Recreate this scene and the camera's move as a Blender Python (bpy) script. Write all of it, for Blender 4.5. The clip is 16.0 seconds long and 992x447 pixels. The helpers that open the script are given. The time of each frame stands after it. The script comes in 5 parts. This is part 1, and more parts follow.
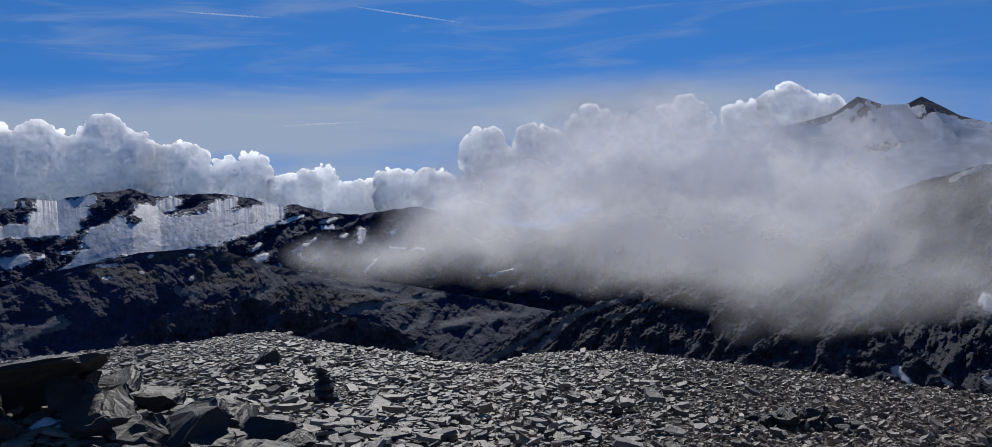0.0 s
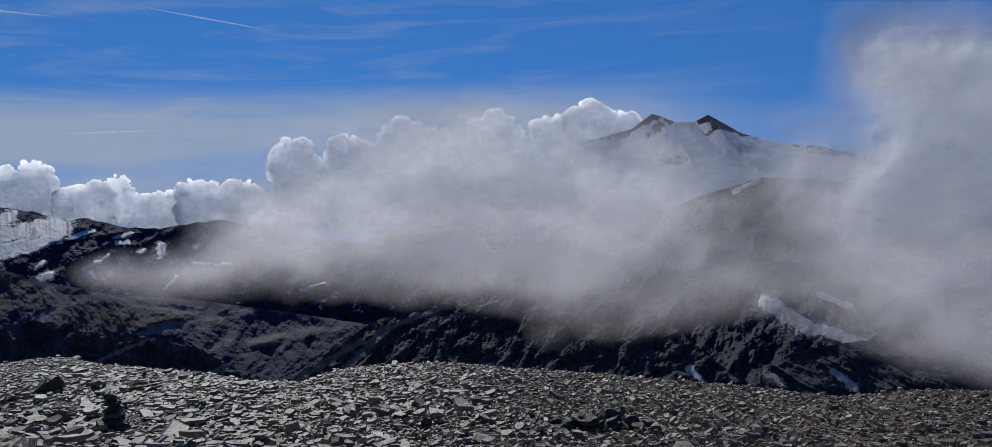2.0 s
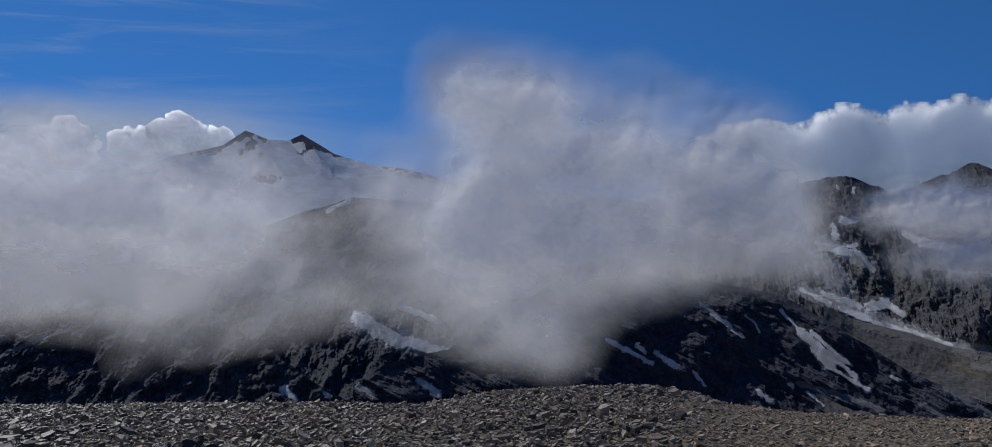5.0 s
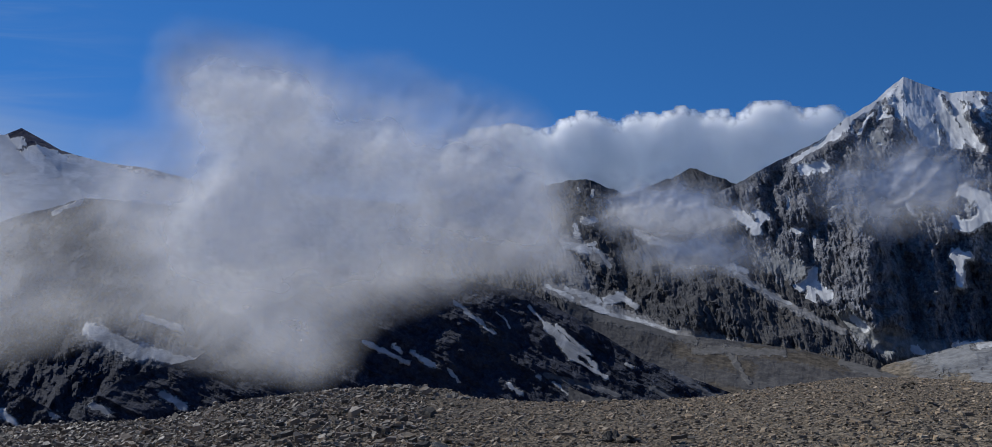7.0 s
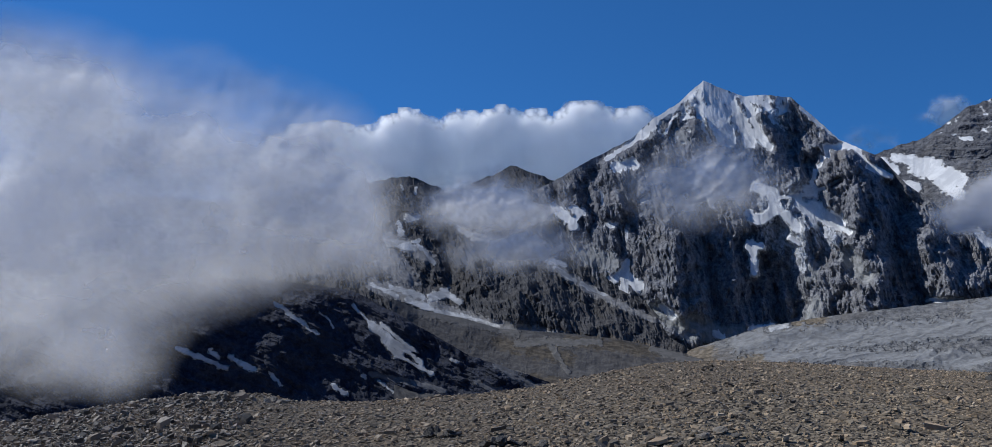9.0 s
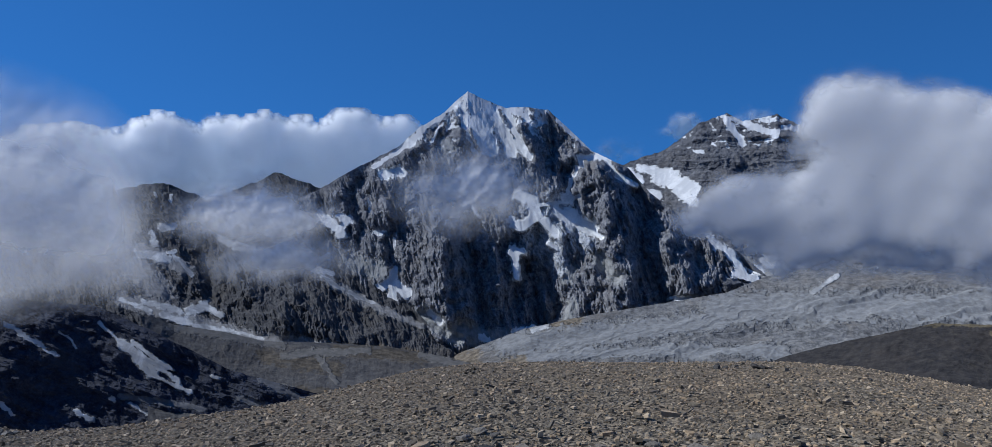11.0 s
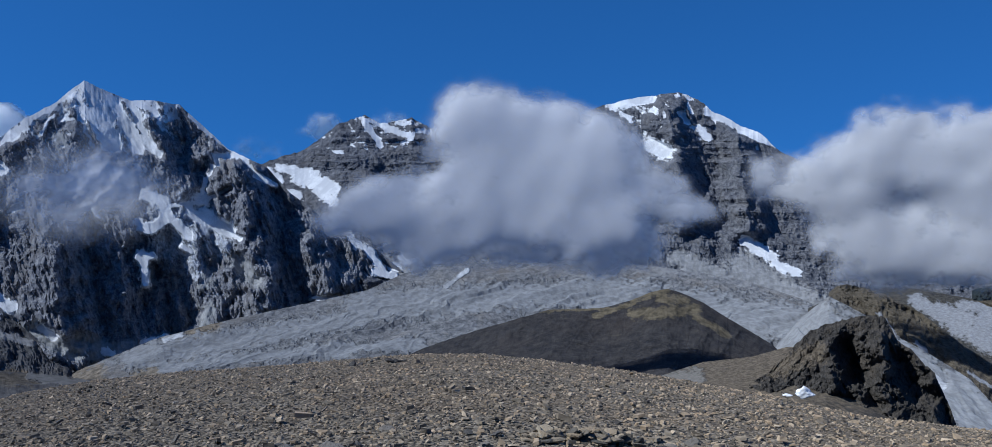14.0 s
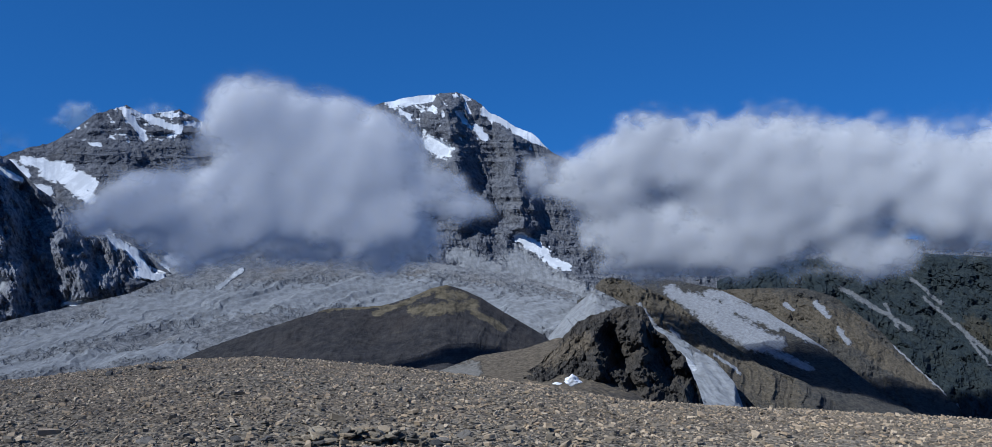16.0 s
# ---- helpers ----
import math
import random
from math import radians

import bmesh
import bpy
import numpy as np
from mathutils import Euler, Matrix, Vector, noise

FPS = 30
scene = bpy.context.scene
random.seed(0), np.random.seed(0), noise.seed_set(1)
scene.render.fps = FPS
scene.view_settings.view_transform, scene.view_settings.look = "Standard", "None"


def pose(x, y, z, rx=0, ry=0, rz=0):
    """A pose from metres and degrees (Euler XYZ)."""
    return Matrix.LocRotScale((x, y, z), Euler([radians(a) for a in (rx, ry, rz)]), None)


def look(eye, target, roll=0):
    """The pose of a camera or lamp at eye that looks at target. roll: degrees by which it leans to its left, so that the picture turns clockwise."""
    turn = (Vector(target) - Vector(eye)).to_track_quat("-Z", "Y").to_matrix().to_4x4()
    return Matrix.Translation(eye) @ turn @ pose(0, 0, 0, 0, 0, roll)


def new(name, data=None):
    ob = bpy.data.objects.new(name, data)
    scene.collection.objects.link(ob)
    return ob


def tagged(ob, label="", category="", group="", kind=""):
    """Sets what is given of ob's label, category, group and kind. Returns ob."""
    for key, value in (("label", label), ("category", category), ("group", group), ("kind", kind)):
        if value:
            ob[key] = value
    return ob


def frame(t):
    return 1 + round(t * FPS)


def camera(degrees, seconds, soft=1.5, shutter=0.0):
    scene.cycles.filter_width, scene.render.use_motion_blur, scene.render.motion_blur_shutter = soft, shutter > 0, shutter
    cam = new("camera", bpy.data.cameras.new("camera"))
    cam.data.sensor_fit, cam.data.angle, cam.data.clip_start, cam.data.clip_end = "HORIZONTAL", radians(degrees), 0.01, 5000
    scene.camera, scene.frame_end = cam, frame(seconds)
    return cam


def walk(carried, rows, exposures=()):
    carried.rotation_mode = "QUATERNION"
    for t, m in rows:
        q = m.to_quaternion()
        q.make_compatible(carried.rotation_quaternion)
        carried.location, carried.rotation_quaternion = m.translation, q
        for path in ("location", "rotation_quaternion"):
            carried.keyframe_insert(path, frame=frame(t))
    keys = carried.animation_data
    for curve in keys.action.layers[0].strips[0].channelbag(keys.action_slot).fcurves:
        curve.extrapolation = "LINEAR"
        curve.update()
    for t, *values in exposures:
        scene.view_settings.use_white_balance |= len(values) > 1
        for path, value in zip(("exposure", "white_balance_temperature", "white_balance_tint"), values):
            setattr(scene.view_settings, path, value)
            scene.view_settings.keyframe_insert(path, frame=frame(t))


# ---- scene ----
# One standing viewer on a scree dome turns from the south to the west-north-west.
# az: degrees to the left of the first view; el: degrees above the eye's level.
EYE_Z = 1.6
cam = camera(59.6, 16.0, soft=0.4)
TURNS = [
    (0.0, 87.00, 2.29, -0.00), (0.5, 86.98, 2.31, -2.98), (1.0, 87.09, 2.36, -5.71), (1.5, 87.26, 2.35, -8.72),
    (2.0, 87.30, 2.21, -12.35), (2.5, 87.26, 2.07, -16.70), (3.0, 87.32, 1.82, -21.56), (3.5, 87.43, 1.65, -25.66),
    (4.0, 87.58, 1.58, -30.46), (6.3, 87.84, 0.86, -48.98), (6.5, 87.81, 0.95, -50.84), (7.0, 87.59, 0.82, -54.77),
    (7.5, 87.51, 0.83, -57.72), (8.0, 87.38, 0.86, -61.07), (8.5, 87.25, 0.94, -63.81), (8.7, 87.23, 0.97, -64.78),
    (11.0, 87.50, 0.76, -81.69), (11.5, 87.50, 0.78, -86.18), (12.0, 87.47, 0.82, -91.30), (12.5, 87.44, 0.75, -95.29),
    (13.0, 87.43, 0.71, -97.78), (13.5, 87.35, 0.58, -100.17), (14.0, 87.25, 0.45, -105.14), (14.5, 87.14, 0.22, -109.34),
    (15.0, 87.05, 0.02, -112.95), (15.5, 87.05, -0.07, -116.12), (16.0, 87.04, -0.09, -119.61),
]


def eye_at(yaw):
    # the phone is held 0.2 m in front of the body that turns
    a = radians(yaw)
    return -0.2 * math.sin(a), 0.2 * math.cos(a)


walk(cam, [(t, pose(*eye_at(yaw), EYE_Z, tilt, roll, yaw)) for t, tilt, roll, yaw in TURNS],
     exposures=[(0.0, -0.12, 6450, 10), (2.0, -0.22, 6430, 10), (4.0, -0.35, 6400, 10), (6.5, -0.17, 6250, 9), (8.5, -0.02, 6150, 9), (11.5, 0.05, 5780, 8), (16.0, 0.02, 5480, 8)])

# ---- light ----
SUN_AZ, SUN_EL = 3.0, 43.0
sun = new("sun", bpy.data.lights.new("sun", "SUN"))
sun.data.energy, sun.data.angle, sun.data.color = 4.9, radians(0.53), (1.0, 0.955, 0.89)
sun_way = Vector((-math.sin(radians(SUN_AZ)) * math.cos(radians(SUN_EL)), math.cos(radians(SUN_AZ)) * math.cos(radians(SUN_EL)), math.sin(radians(SUN_EL))))
sun.matrix_world = look(sun_way * 100, (0, 0, 0))
scene.view_settings.exposure = 0.0
scene.cycles.transparent_max_bounces = 24


class Nodes:
    """A short way to write node trees."""

    def __init__(self, tree):
        self.tree = tree
        tree.nodes.clear()

    def add(self, kind, ins=None, **props):
        n = self.tree.nodes.new(kind)
        for k, v in props.items():
            setattr(n, k, v)
        for k, v in (ins or {}).items():
            sock = n.inputs[k]
            if isinstance(v, bpy.types.NodeSocket):
                self.tree.links.new(v, sock)
            else:
                sock.default_value = v
        return n

    def math(self, op, a, b=0.0, c=0.0, clamp=False):
        return self.add("ShaderNodeMath", {0: a, 1: b, 2: c}, operation=op, use_clamp=clamp).outputs[0]

    def step(self, v, lo, hi):
        return self.add("ShaderNodeMapRange", {"Value": v, "From Min": lo, "From Max": hi}, interpolation_type="SMOOTHSTEP").outputs[0]

    def noise(self, vec, scale, detail=5.0, rough=0.55, warp=0.0):
        return self.add("ShaderNodeTexNoise", {"Vector": vec, "Scale": scale, "Detail": detail, "Roughness": rough, "Distortion": warp}).outputs[0]

    def scaled(self, vec, s, turn=(0, 0, 0)):
        return self.add("ShaderNodeMapping", {"Vector": vec, "Scale": s, "Rotation": turn}).outputs[0]

    def mix(self, f, a, b, mode="MIX"):
        n = self.add("ShaderNodeMix", data_type="RGBA", blend_type=mode)
        for i, v in ((0, f), (6, a), (7, b)):
            if isinstance(v, bpy.types.NodeSocket):
                self.tree.links.new(v, n.inputs[i])
            else:
                n.inputs[i].default_value = (*v, 1) if i else v
        return n.outputs[2]


world = bpy.data.worlds.new("world")
scene.world = world
world.use_nodes = True
w = Nodes(world.node_tree)
sky = w.add("ShaderNodeTexSky", sky_type="NISHITA", sun_disc=False, sun_elevation=radians(SUN_EL), sun_rotation=radians(-SUN_AZ),
            altitude=3300.0, air_density=1.0, dust_density=0.35, ozone_density=1.6)
way = w.add("ShaderNodeTexCoord").outputs["Generated"]
# at 3300 m the blue stays deep almost down to the skyline
steep = w.add("ShaderNodeVectorMath", {0: way, 1: (1, 1, 0.75), 2: (0, 0, 0.24)}, operation="MULTIPLY_ADD").outputs[0]
w.tree.links.new(w.add("ShaderNodeVectorMath", {0: steep}, operation="NORMALIZE").outputs[0], sky.inputs["Vector"])
parts_of = w.add("ShaderNodeSeparateXYZ", {0: way})
up = parts_of.outputs[2]
# thin cirrus: long fibres low in the south, fading to the west
fibre = w.noise(w.scaled(way, (3.0, 3.0, 26.0), (0.10, 0.06, 0.0)), 1.6, 7.0, 0.6, 0.9)
veil = w.noise(w.scaled(way, (2.0, 2.0, 14.0), (-0.05, 0.10, 0.0)), 1.1, 4.0, 0.5, 0.4)
low = w.math("MULTIPLY", w.step(up, -0.06, 0.03), w.step(up, 0.125, 0.075))
high = w.math("MULTIPLY", w.step(up, 0.05, 0.12), w.step(up, 0.42, 0.2))
# 1 in the south-south-east, 0 towards the west
south = w.step(w.add("ShaderNodeVectorMath", {0: way, 1: (-math.sin(radians(14)), math.cos(radians(14)), 0)}, operation="DOT_PRODUCT").outputs["Value"], 0.62, 0.93)
fac = w.math("ADD", w.math("MULTIPLY", low, w.step(veil, 0.24, 0.52)), w.math("MULTIPLY", w.math("MULTIPLY", high, 0.32), w.step(fibre, 0.45, 0.75)))
fac = w.math("MULTIPLY", w.math("MULTIPLY", fac, south), 0.88, clamp=True)
blue = w.mix(1.0, sky.outputs[0], (0.33, 0.82, 1.30), "MULTIPLY")
cirrus = w.mix(fac, blue, (4.5, 5.4, 6.8))
back = w.add("ShaderNodeBackground", {"Color": cirrus, "Strength": 0.08})
w.add("ShaderNodeOutputWorld", {"Surface": back.outputs[0]})


# ---- noise on arrays ----
def lattice(ix, iy, iz, seed):
    h = (ix.astype(np.uint32) * np.uint32(374761393) + iy.astype(np.uint32) * np.uint32(668265263)
         + iz.astype(np.uint32) * np.uint32(2147483647) + np.uint32((seed * 974634621) & 0xFFFFFFFF))
    h = (h ^ (h >> np.uint32(13))) * np.uint32(1274126177)
    h = (h ^ (h >> np.uint32(15))) * np.uint32(2246822519)
    return ((h ^ (h >> np.uint32(16))) & np.uint32(0xFFFFFF)).astype(np.float32) / 8388607.5 - 1.0


def vnoise(x, y, z, seed=0):
    """Smooth value noise, about -1 to 1."""
    x, y, z = (np.asarray(v, dtype=np.float32) + 4096.0 for v in (x, y, z))
    fx, fy, fz = np.floor(x), np.floor(y), np.floor(z)
    ix, iy, iz = fx.astype(np.int64), fy.astype(np.int64), fz.astype(np.int64)
    u, v, s = x - fx, y - fy, z - fz
    u, v, s = (q * q * q * (q * (q * 6 - 15) + 10) for q in (u, v, s))
    out = 0
    for dz, wz in ((0, 1 - s), (1, s)):
        for dy, wy in ((0, 1 - v), (1, v)):
            out = out + wz * wy * ((1 - u) * lattice(ix, iy + dy, iz + dz, seed) + u * lattice(ix + 1, iy + dy, iz + dz, seed))
    return out


def fbm(x, y, z, octaves=5, gain=0.5, seed=0, kind="plain"):
    total, amp, norm = 0, 1.0, 0.0
    for o in range(octaves):
        k = 2.03 ** o
        n = vnoise(x * k + 17 * o, y * k - 11 * o, z * k + 5 * o, seed + o)
        n = {"plain": n, "ridge": 1 - 2 * np.abs(n), "puff": 2 * np.abs(n) - 0.6}[kind] if kind != "plain" else n
        total, norm, amp = total + amp * n, norm + amp, amp * gain
    return total / norm


def ribs(u, v, octaves, seed):
    """Sharp ribs that run along v and split into shorter ones."""
    total, amp, last, norm = 0, 1.0, 1.0, 0.0
    for o in range(octaves):
        k = 1.93 ** o
        n = 1 - np.abs(vnoise(u * k + 13 * o, v * k * min(1.0, 0.26 + 0.10 * o) - 7 * o, 0 * u + 3 * o, seed + o))
        n = n * n * last
        last = np.clip(n * 1.6, 0, 1)
        total, norm, amp = total + amp * (2 * n - 1), norm + amp, amp * 0.56
    return total / norm


def facets(u, v, octaves, seed, gain=0.5, lean=0.8):
    """Chiselled rock: the upper hull of many slanting roofs, large ones carrying smaller ones."""
    total, amp, norm = 0, 1.0, 0.0
    for o in range(octaves):
        k = 2.1 ** o
        c, w_ = math.cos((0.1, 0.75, -0.6, 0.5, -0.9, 0.3)[o % 6]), math.sin((0.1, 0.75, -0.6, 0.5, -0.9, 0.3)[o % 6])
        p, q = (u * c + v * w_) * k + 19.3 * o + 2048, (v * c - u * w_) * k + 7.7 * o + 2048
        iu, iv = np.floor(p), np.floor(q)
        best = np.full(p.shape, -9.0, dtype=np.float32)
        for du in (-1, 0, 1):
            for dv in (-1, 0, 1):
                a, b = (iu + du).astype(np.int64), (iv + dv).astype(np.int64)
                r1, r2, r3 = (lattice(a, b, a * 0 + o, seed + j) for j in (0, 1, 2))
                x, y = (p - iu - du - 0.5 - 0.46 * r1).astype(np.float32), (q - iv - dv - 0.5 - 0.46 * r2).astype(np.float32)
                t = lean * r3 + 0.15
                best = np.maximum(best, 0.45 * r2 - (1.7 + 0.6 * r3) * np.abs(x + t * y) - (1.0 + 0.4 * r1) * np.abs(y - t * x))
        total, norm, amp = total + amp * (best + 0.6), norm + amp, amp * gain
    return total / norm * 1.6


def blurred(f, cells):
    """A smooth version of a grid."""
    cells = max(1, int(cells))
    for axis in (0, 1) * 2:
        pad = [(0, 0), (0, 0)]
        pad[axis] = (cells + 1, cells)
        c = np.cumsum(np.pad(f, pad, mode="edge"), axis=axis)
        f = (np.take(c, range(2 * cells + 1, c.shape[axis]), axis) - np.take(c, range(0, c.shape[axis] - 2 * cells - 1), axis)) / (2 * cells + 1)
    return f


def strokes(az, el, rows):
    """1 along the middle of each stroke (az, el, az, el, half width in degrees), 0 at its rim, -1 as far again."""
    out = np.full_like(az, -1.0)
    for a0, e0, a1, e1, wide in rows:
        va, ve = a1 - a0, e1 - e0
        k = np.clip(((az - a0) * va + (el - e0) * ve) / (va * va + ve * ve + 1e-9), 0, 1)
        out = np.maximum(out, 1.0 - np.hypot(az - a0 - k * va, el - e0 - k * ve) / wide)
    return out


def place(az, el, dist):
    a = np.radians(az)
    return -np.sin(a) * dist, np.cos(a) * dist, EYE_Z + dist * np.tan(np.radians(el))


def sheet(name, x, y, z, keep=None, layers=None, smooth=True):
    """A mesh from a grid of rows and columns; layers: named numbers at its points."""
    rows, cols = x.shape
    idx = np.arange(rows * cols).reshape(rows, cols)
    quads = np.stack([idx[:-1, :-1], idx[:-1, 1:], idx[1:, 1:], idx[1:, :-1]], -1).reshape(-1, 4)
    if keep is not None:
        k = keep.ravel()
        quads = quads[k[quads].any(axis=1)]
    used = np.zeros(rows * cols, dtype=bool)
    used[quads.ravel()] = True
    remap = np.cumsum(used) - 1
    quads = remap[quads]
    co = np.stack([x, y, z], -1).reshape(-1, 3)[used].astype(np.float32)
    me = bpy.data.meshes.new(name)
    me.vertices.add(len(co))
    me.vertices.foreach_set("co", co.ravel())
    me.loops.add(quads.size)
    me.loops.foreach_set("vertex_index", quads.ravel().astype(np.int32))
    me.polygons.add(len(quads))
    me.polygons.foreach_set("loop_start", np.arange(0, quads.size, 4, dtype=np.int32))
    me.polygons.foreach_set("use_smooth", np.full(len(quads), smooth))
    for key, values in (layers or {}).items():
        at = me.attributes.new(key, "FLOAT", "POINT")
        at.data.foreach_set("value", values.reshape(-1)[used].astype(np.float32))
    me.update(calc_edges=True)
    return me


# ---- materials ----
def material(name):
    m = bpy.data.materials.new(name)
    m.use_nodes = True
    return m, Nodes(m.node_tree)


def terrain_material(name, dark, light, warm, size=1.0, scree=(0.30, 0.295, 0.28), grass=(0.105, 0.088, 0.056), relief=5.5, old=0.0):
    """Rock with snow, scree and thin turf where the mesh says so."""
    m, n = material(name)
    at = n.add("ShaderNodeTexCoord").outputs["Object"]
    coarse = n.noise(at, 0.006 / size, 6.0, 0.6, 0.4)
    fine = n.noise(at, 0.045 / size, 7.0, 0.65)
    strata = n.noise(n.scaled(at, (0.25, 0.25, 1.6), (0.12, -0.18, 0.0)), 0.03 / size, 5.0, 0.6, 0.8)
    rock = n.mix(n.step(n.math("ADD", n.math("MULTIPLY", fine, 0.6), n.math("MULTIPLY", n.noise(at, 0.16 / size, 5.0, 0.75), 0.4)), 0.38, 0.66), dark, light)
    rock = n.mix(n.math("MULTIPLY", n.step(coarse, 0.45, 0.75), 0.6), rock, warm)
    rock = n.mix(n.math("MULTIPLY", n.step(strata, 0.5, 0.66), 0.45), rock, light)
    snow, rubble, turf = (n.add("ShaderNodeAttribute", attribute_name=a).outputs["Fac"] for a in ("snow", "scree", "turf"))
    wob = n.math("SUBTRACT", n.noise(at, 0.03 / size, 8.0, 0.68), 0.5)
    tf = n.step(n.math("MULTIPLY_ADD", wob, 2.2, turf), 0.2, 0.75)
    col = n.mix(tf, rock, n.mix(n.step(fine, 0.3, 0.7), tuple(0.4 * c for c in grass), tuple(1.3 * c for c in grass)))
    rub = n.step(n.math("MULTIPLY_ADD", wob, 1.5, rubble), 0.2, 0.66)
    debris = n.mix(n.step(fine, 0.32, 0.68), tuple(0.72 * c for c in scree), tuple(1.12 * c for c in scree))
    col = n.mix(rub, col, debris)
    sf = n.step(n.math("MULTIPLY_ADD", wob, 0.5 + 1.1 * old, snow), 0.26, 0.46 + 0.2 * old)
    white = n.mix(n.step(n.noise(at, 0.012 / size, 6.0, 0.7, 0.6), 0.42, 0.62), tuple((1 - 0.62 * old) * k for k in (0.70, 0.72, 0.745)), tuple((1 - 0.36 * old) * k for k in (0.86, 0.875, 0.89)))
    col = n.mix(sf, col, white)
    rough = n.math("MULTIPLY_ADD", sf, -0.3, 0.9)
    h = n.math("ADD", n.math("MULTIPLY", fine, 0.8), n.math("MULTIPLY", strata, 0.6))
    h = n.math("ADD", h, n.math("MULTIPLY", n.noise(at, 0.012 / size, 4.0, 0.6), 1.2))
    h = n.math("MULTIPLY", h, n.math("MULTIPLY_ADD", n.math("MAXIMUM", sf, n.math("MULTIPLY", rub, 0.7)), -0.85, 1.0))
    bump = n.add("ShaderNodeBump", {"Height": h, "Strength": 1.0, "Distance": relief * size})
    b = n.add("ShaderNodeBsdfPrincipled", {"Base Color": col, "Roughness": rough, "Diffuse Roughness": 0.8, "Normal": bump.outputs[0], "Specular IOR Level": 0.2})
    n.add("ShaderNodeOutputMaterial", {"Surface": b.outputs[0]})
    return m


def cloud_material(name, scale, lo, hi, thick=1.0, glow=0.5, fray=0.25, depth=0.0, pale=0.92, veil=False):
    """Mist: the mesh's own thinness, frayed by noise, lets the view through. depth: metres that light wanders inside a dense cloud."""
    m, n = material(name)
    at = n.add("ShaderNodeTexCoord").outputs["Object"]
    dens = n.add("ShaderNodeAttribute", attribute_name="mist").outputs["Fac"]
    rag = n.math("SUBTRACT", n.noise(at, scale, 5.0, 0.5, 0.6), 0.5)
    if veil:
        a = n.math("MULTIPLY", dens, n.math("MULTIPLY_ADD", rag, fray, 1.0), clamp=True)
    else:
        a = n.math("MULTIPLY", n.step(n.math("MULTIPLY_ADD", rag, fray, dens), lo, hi), thick, clamp=True)
    white = (0.93, 0.93, 0.935, 1) if depth else (pale, pale, pale * 1.006, 1) if not veil else (pale * 0.98, pale * 0.985, pale, 1)
    if depth:
        body = n.add("ShaderNodeBsdfPrincipled", {"Base Color": white, "Roughness": 1.0, "Specular IOR Level": 0.0, "Subsurface Weight": 0.9, "Subsurface Radius": (1, 1, 1), "Subsurface Scale": depth})
    else:
        body = n.add("ShaderNodeMixShader", {0: glow, 1: n.add("ShaderNodeBsdfDiffuse", {"Color": white}).outputs[0], 2: n.add("ShaderNodeBsdfTranslucent", {"Color": white}).outputs[0]})
    out = n.add("ShaderNodeMixShader", {0: a, 1: n.add("ShaderNodeBsdfTransparent").outputs[0], 2: body.outputs[0]})
    n.add("ShaderNodeOutputMaterial", {"Surface": out.outputs[0]})
    return m


# Dark schist, its near-black blue also holding backlit shade and haze.
SLATE = terrain_material("hazy_shaded_slate", (0.011, 0.016, 0.032), (0.062, 0.072, 0.105), (0.045, 0.05, 0.064), scree=(0.155, 0.16, 0.175), old=0.8)
# Blue rock tones stand in for aerial haze before the far ranges.
ICE = terrain_material("ice_and_hazy_slate", (0.010, 0.020, 0.055), (0.042, 0.062, 0.125), (0.034, 0.045, 0.075), scree=(0.17, 0.17, 0.175), old=0.35)
SHALE = terrain_material("grey_shale", (0.024, 0.027, 0.036), (0.115, 0.115, 0.12), (0.092, 0.083, 0.074), grass=(0.125, 0.1, 0.07), scree=(0.24, 0.24, 0.245), old=0.9)
FLOOR = terrain_material("valley_rubble", (0.045, 0.045, 0.05), (0.12, 0.116, 0.112), (0.1, 0.088, 0.075), grass=(0.10, 0.085, 0.066), scree=(0.15, 0.145, 0.138), relief=3.0)
# Blue in the dark rock tone stands in for haze and shade.
PALE = terrain_material("grey_limestone", (0.058, 0.066, 0.09), (0.30, 0.308, 0.328), (0.17, 0.155, 0.14), grass=(0.44, 0.47, 0.52), scree=(0.30, 0.31, 0.318), old=0.25)
LIME = terrain_material("dark_limestone", (0.036, 0.041, 0.056), (0.195, 0.2, 0.215), (0.12, 0.115, 0.112), scree=(0.27, 0.275, 0.28), old=0.25)
MORAINE = terrain_material("grey_moraine", (0.08, 0.083, 0.09), (0.25, 0.253, 0.257), (0.19, 0.165, 0.135), grass=(0.2, 0.17, 0.13), scree=(0.225, 0.232, 0.24), relief=8.0, old=1.0)
# Woods, darkened further in colour to stand in for cloud shade.
WOODS = terrain_material("wooded_slope", (0.005, 0.010, 0.015), (0.034, 0.044, 0.045), (0.036, 0.04, 0.034), grass=(0.046, 0.044, 0.033), scree=(0.12, 0.125, 0.13), size=0.4, relief=13.0)
CRAG = terrain_material("dark_outcrop_rock", (0.014, 0.013, 0.012), (0.08, 0.072, 0.062), (0.08, 0.065, 0.049), size=0.008, grass=(0.12, 0.098, 0.07), scree=(0.15, 0.14, 0.122), relief=10.0)
# Navy base colours put haze and blue shadow into the foothills.
EARTH = terrain_material("haze_blue_slope", (0.012, 0.023, 0.058), (0.042, 0.058, 0.115), (0.036, 0.046, 0.08), relief=4.0, grass=(0.08, 0.08, 0.085), scree=(0.17, 0.176, 0.19), old=0.5)
# Dark rock tones hold the cloud shadow that lies on this hill.
HILL = terrain_material("cloud_shaded_hill", (0.014, 0.014, 0.016), (0.05, 0.046, 0.044), (0.045, 0.036, 0.03), grass=(0.11, 0.092, 0.06), scree=(0.12, 0.12, 0.125), relief=5.0)
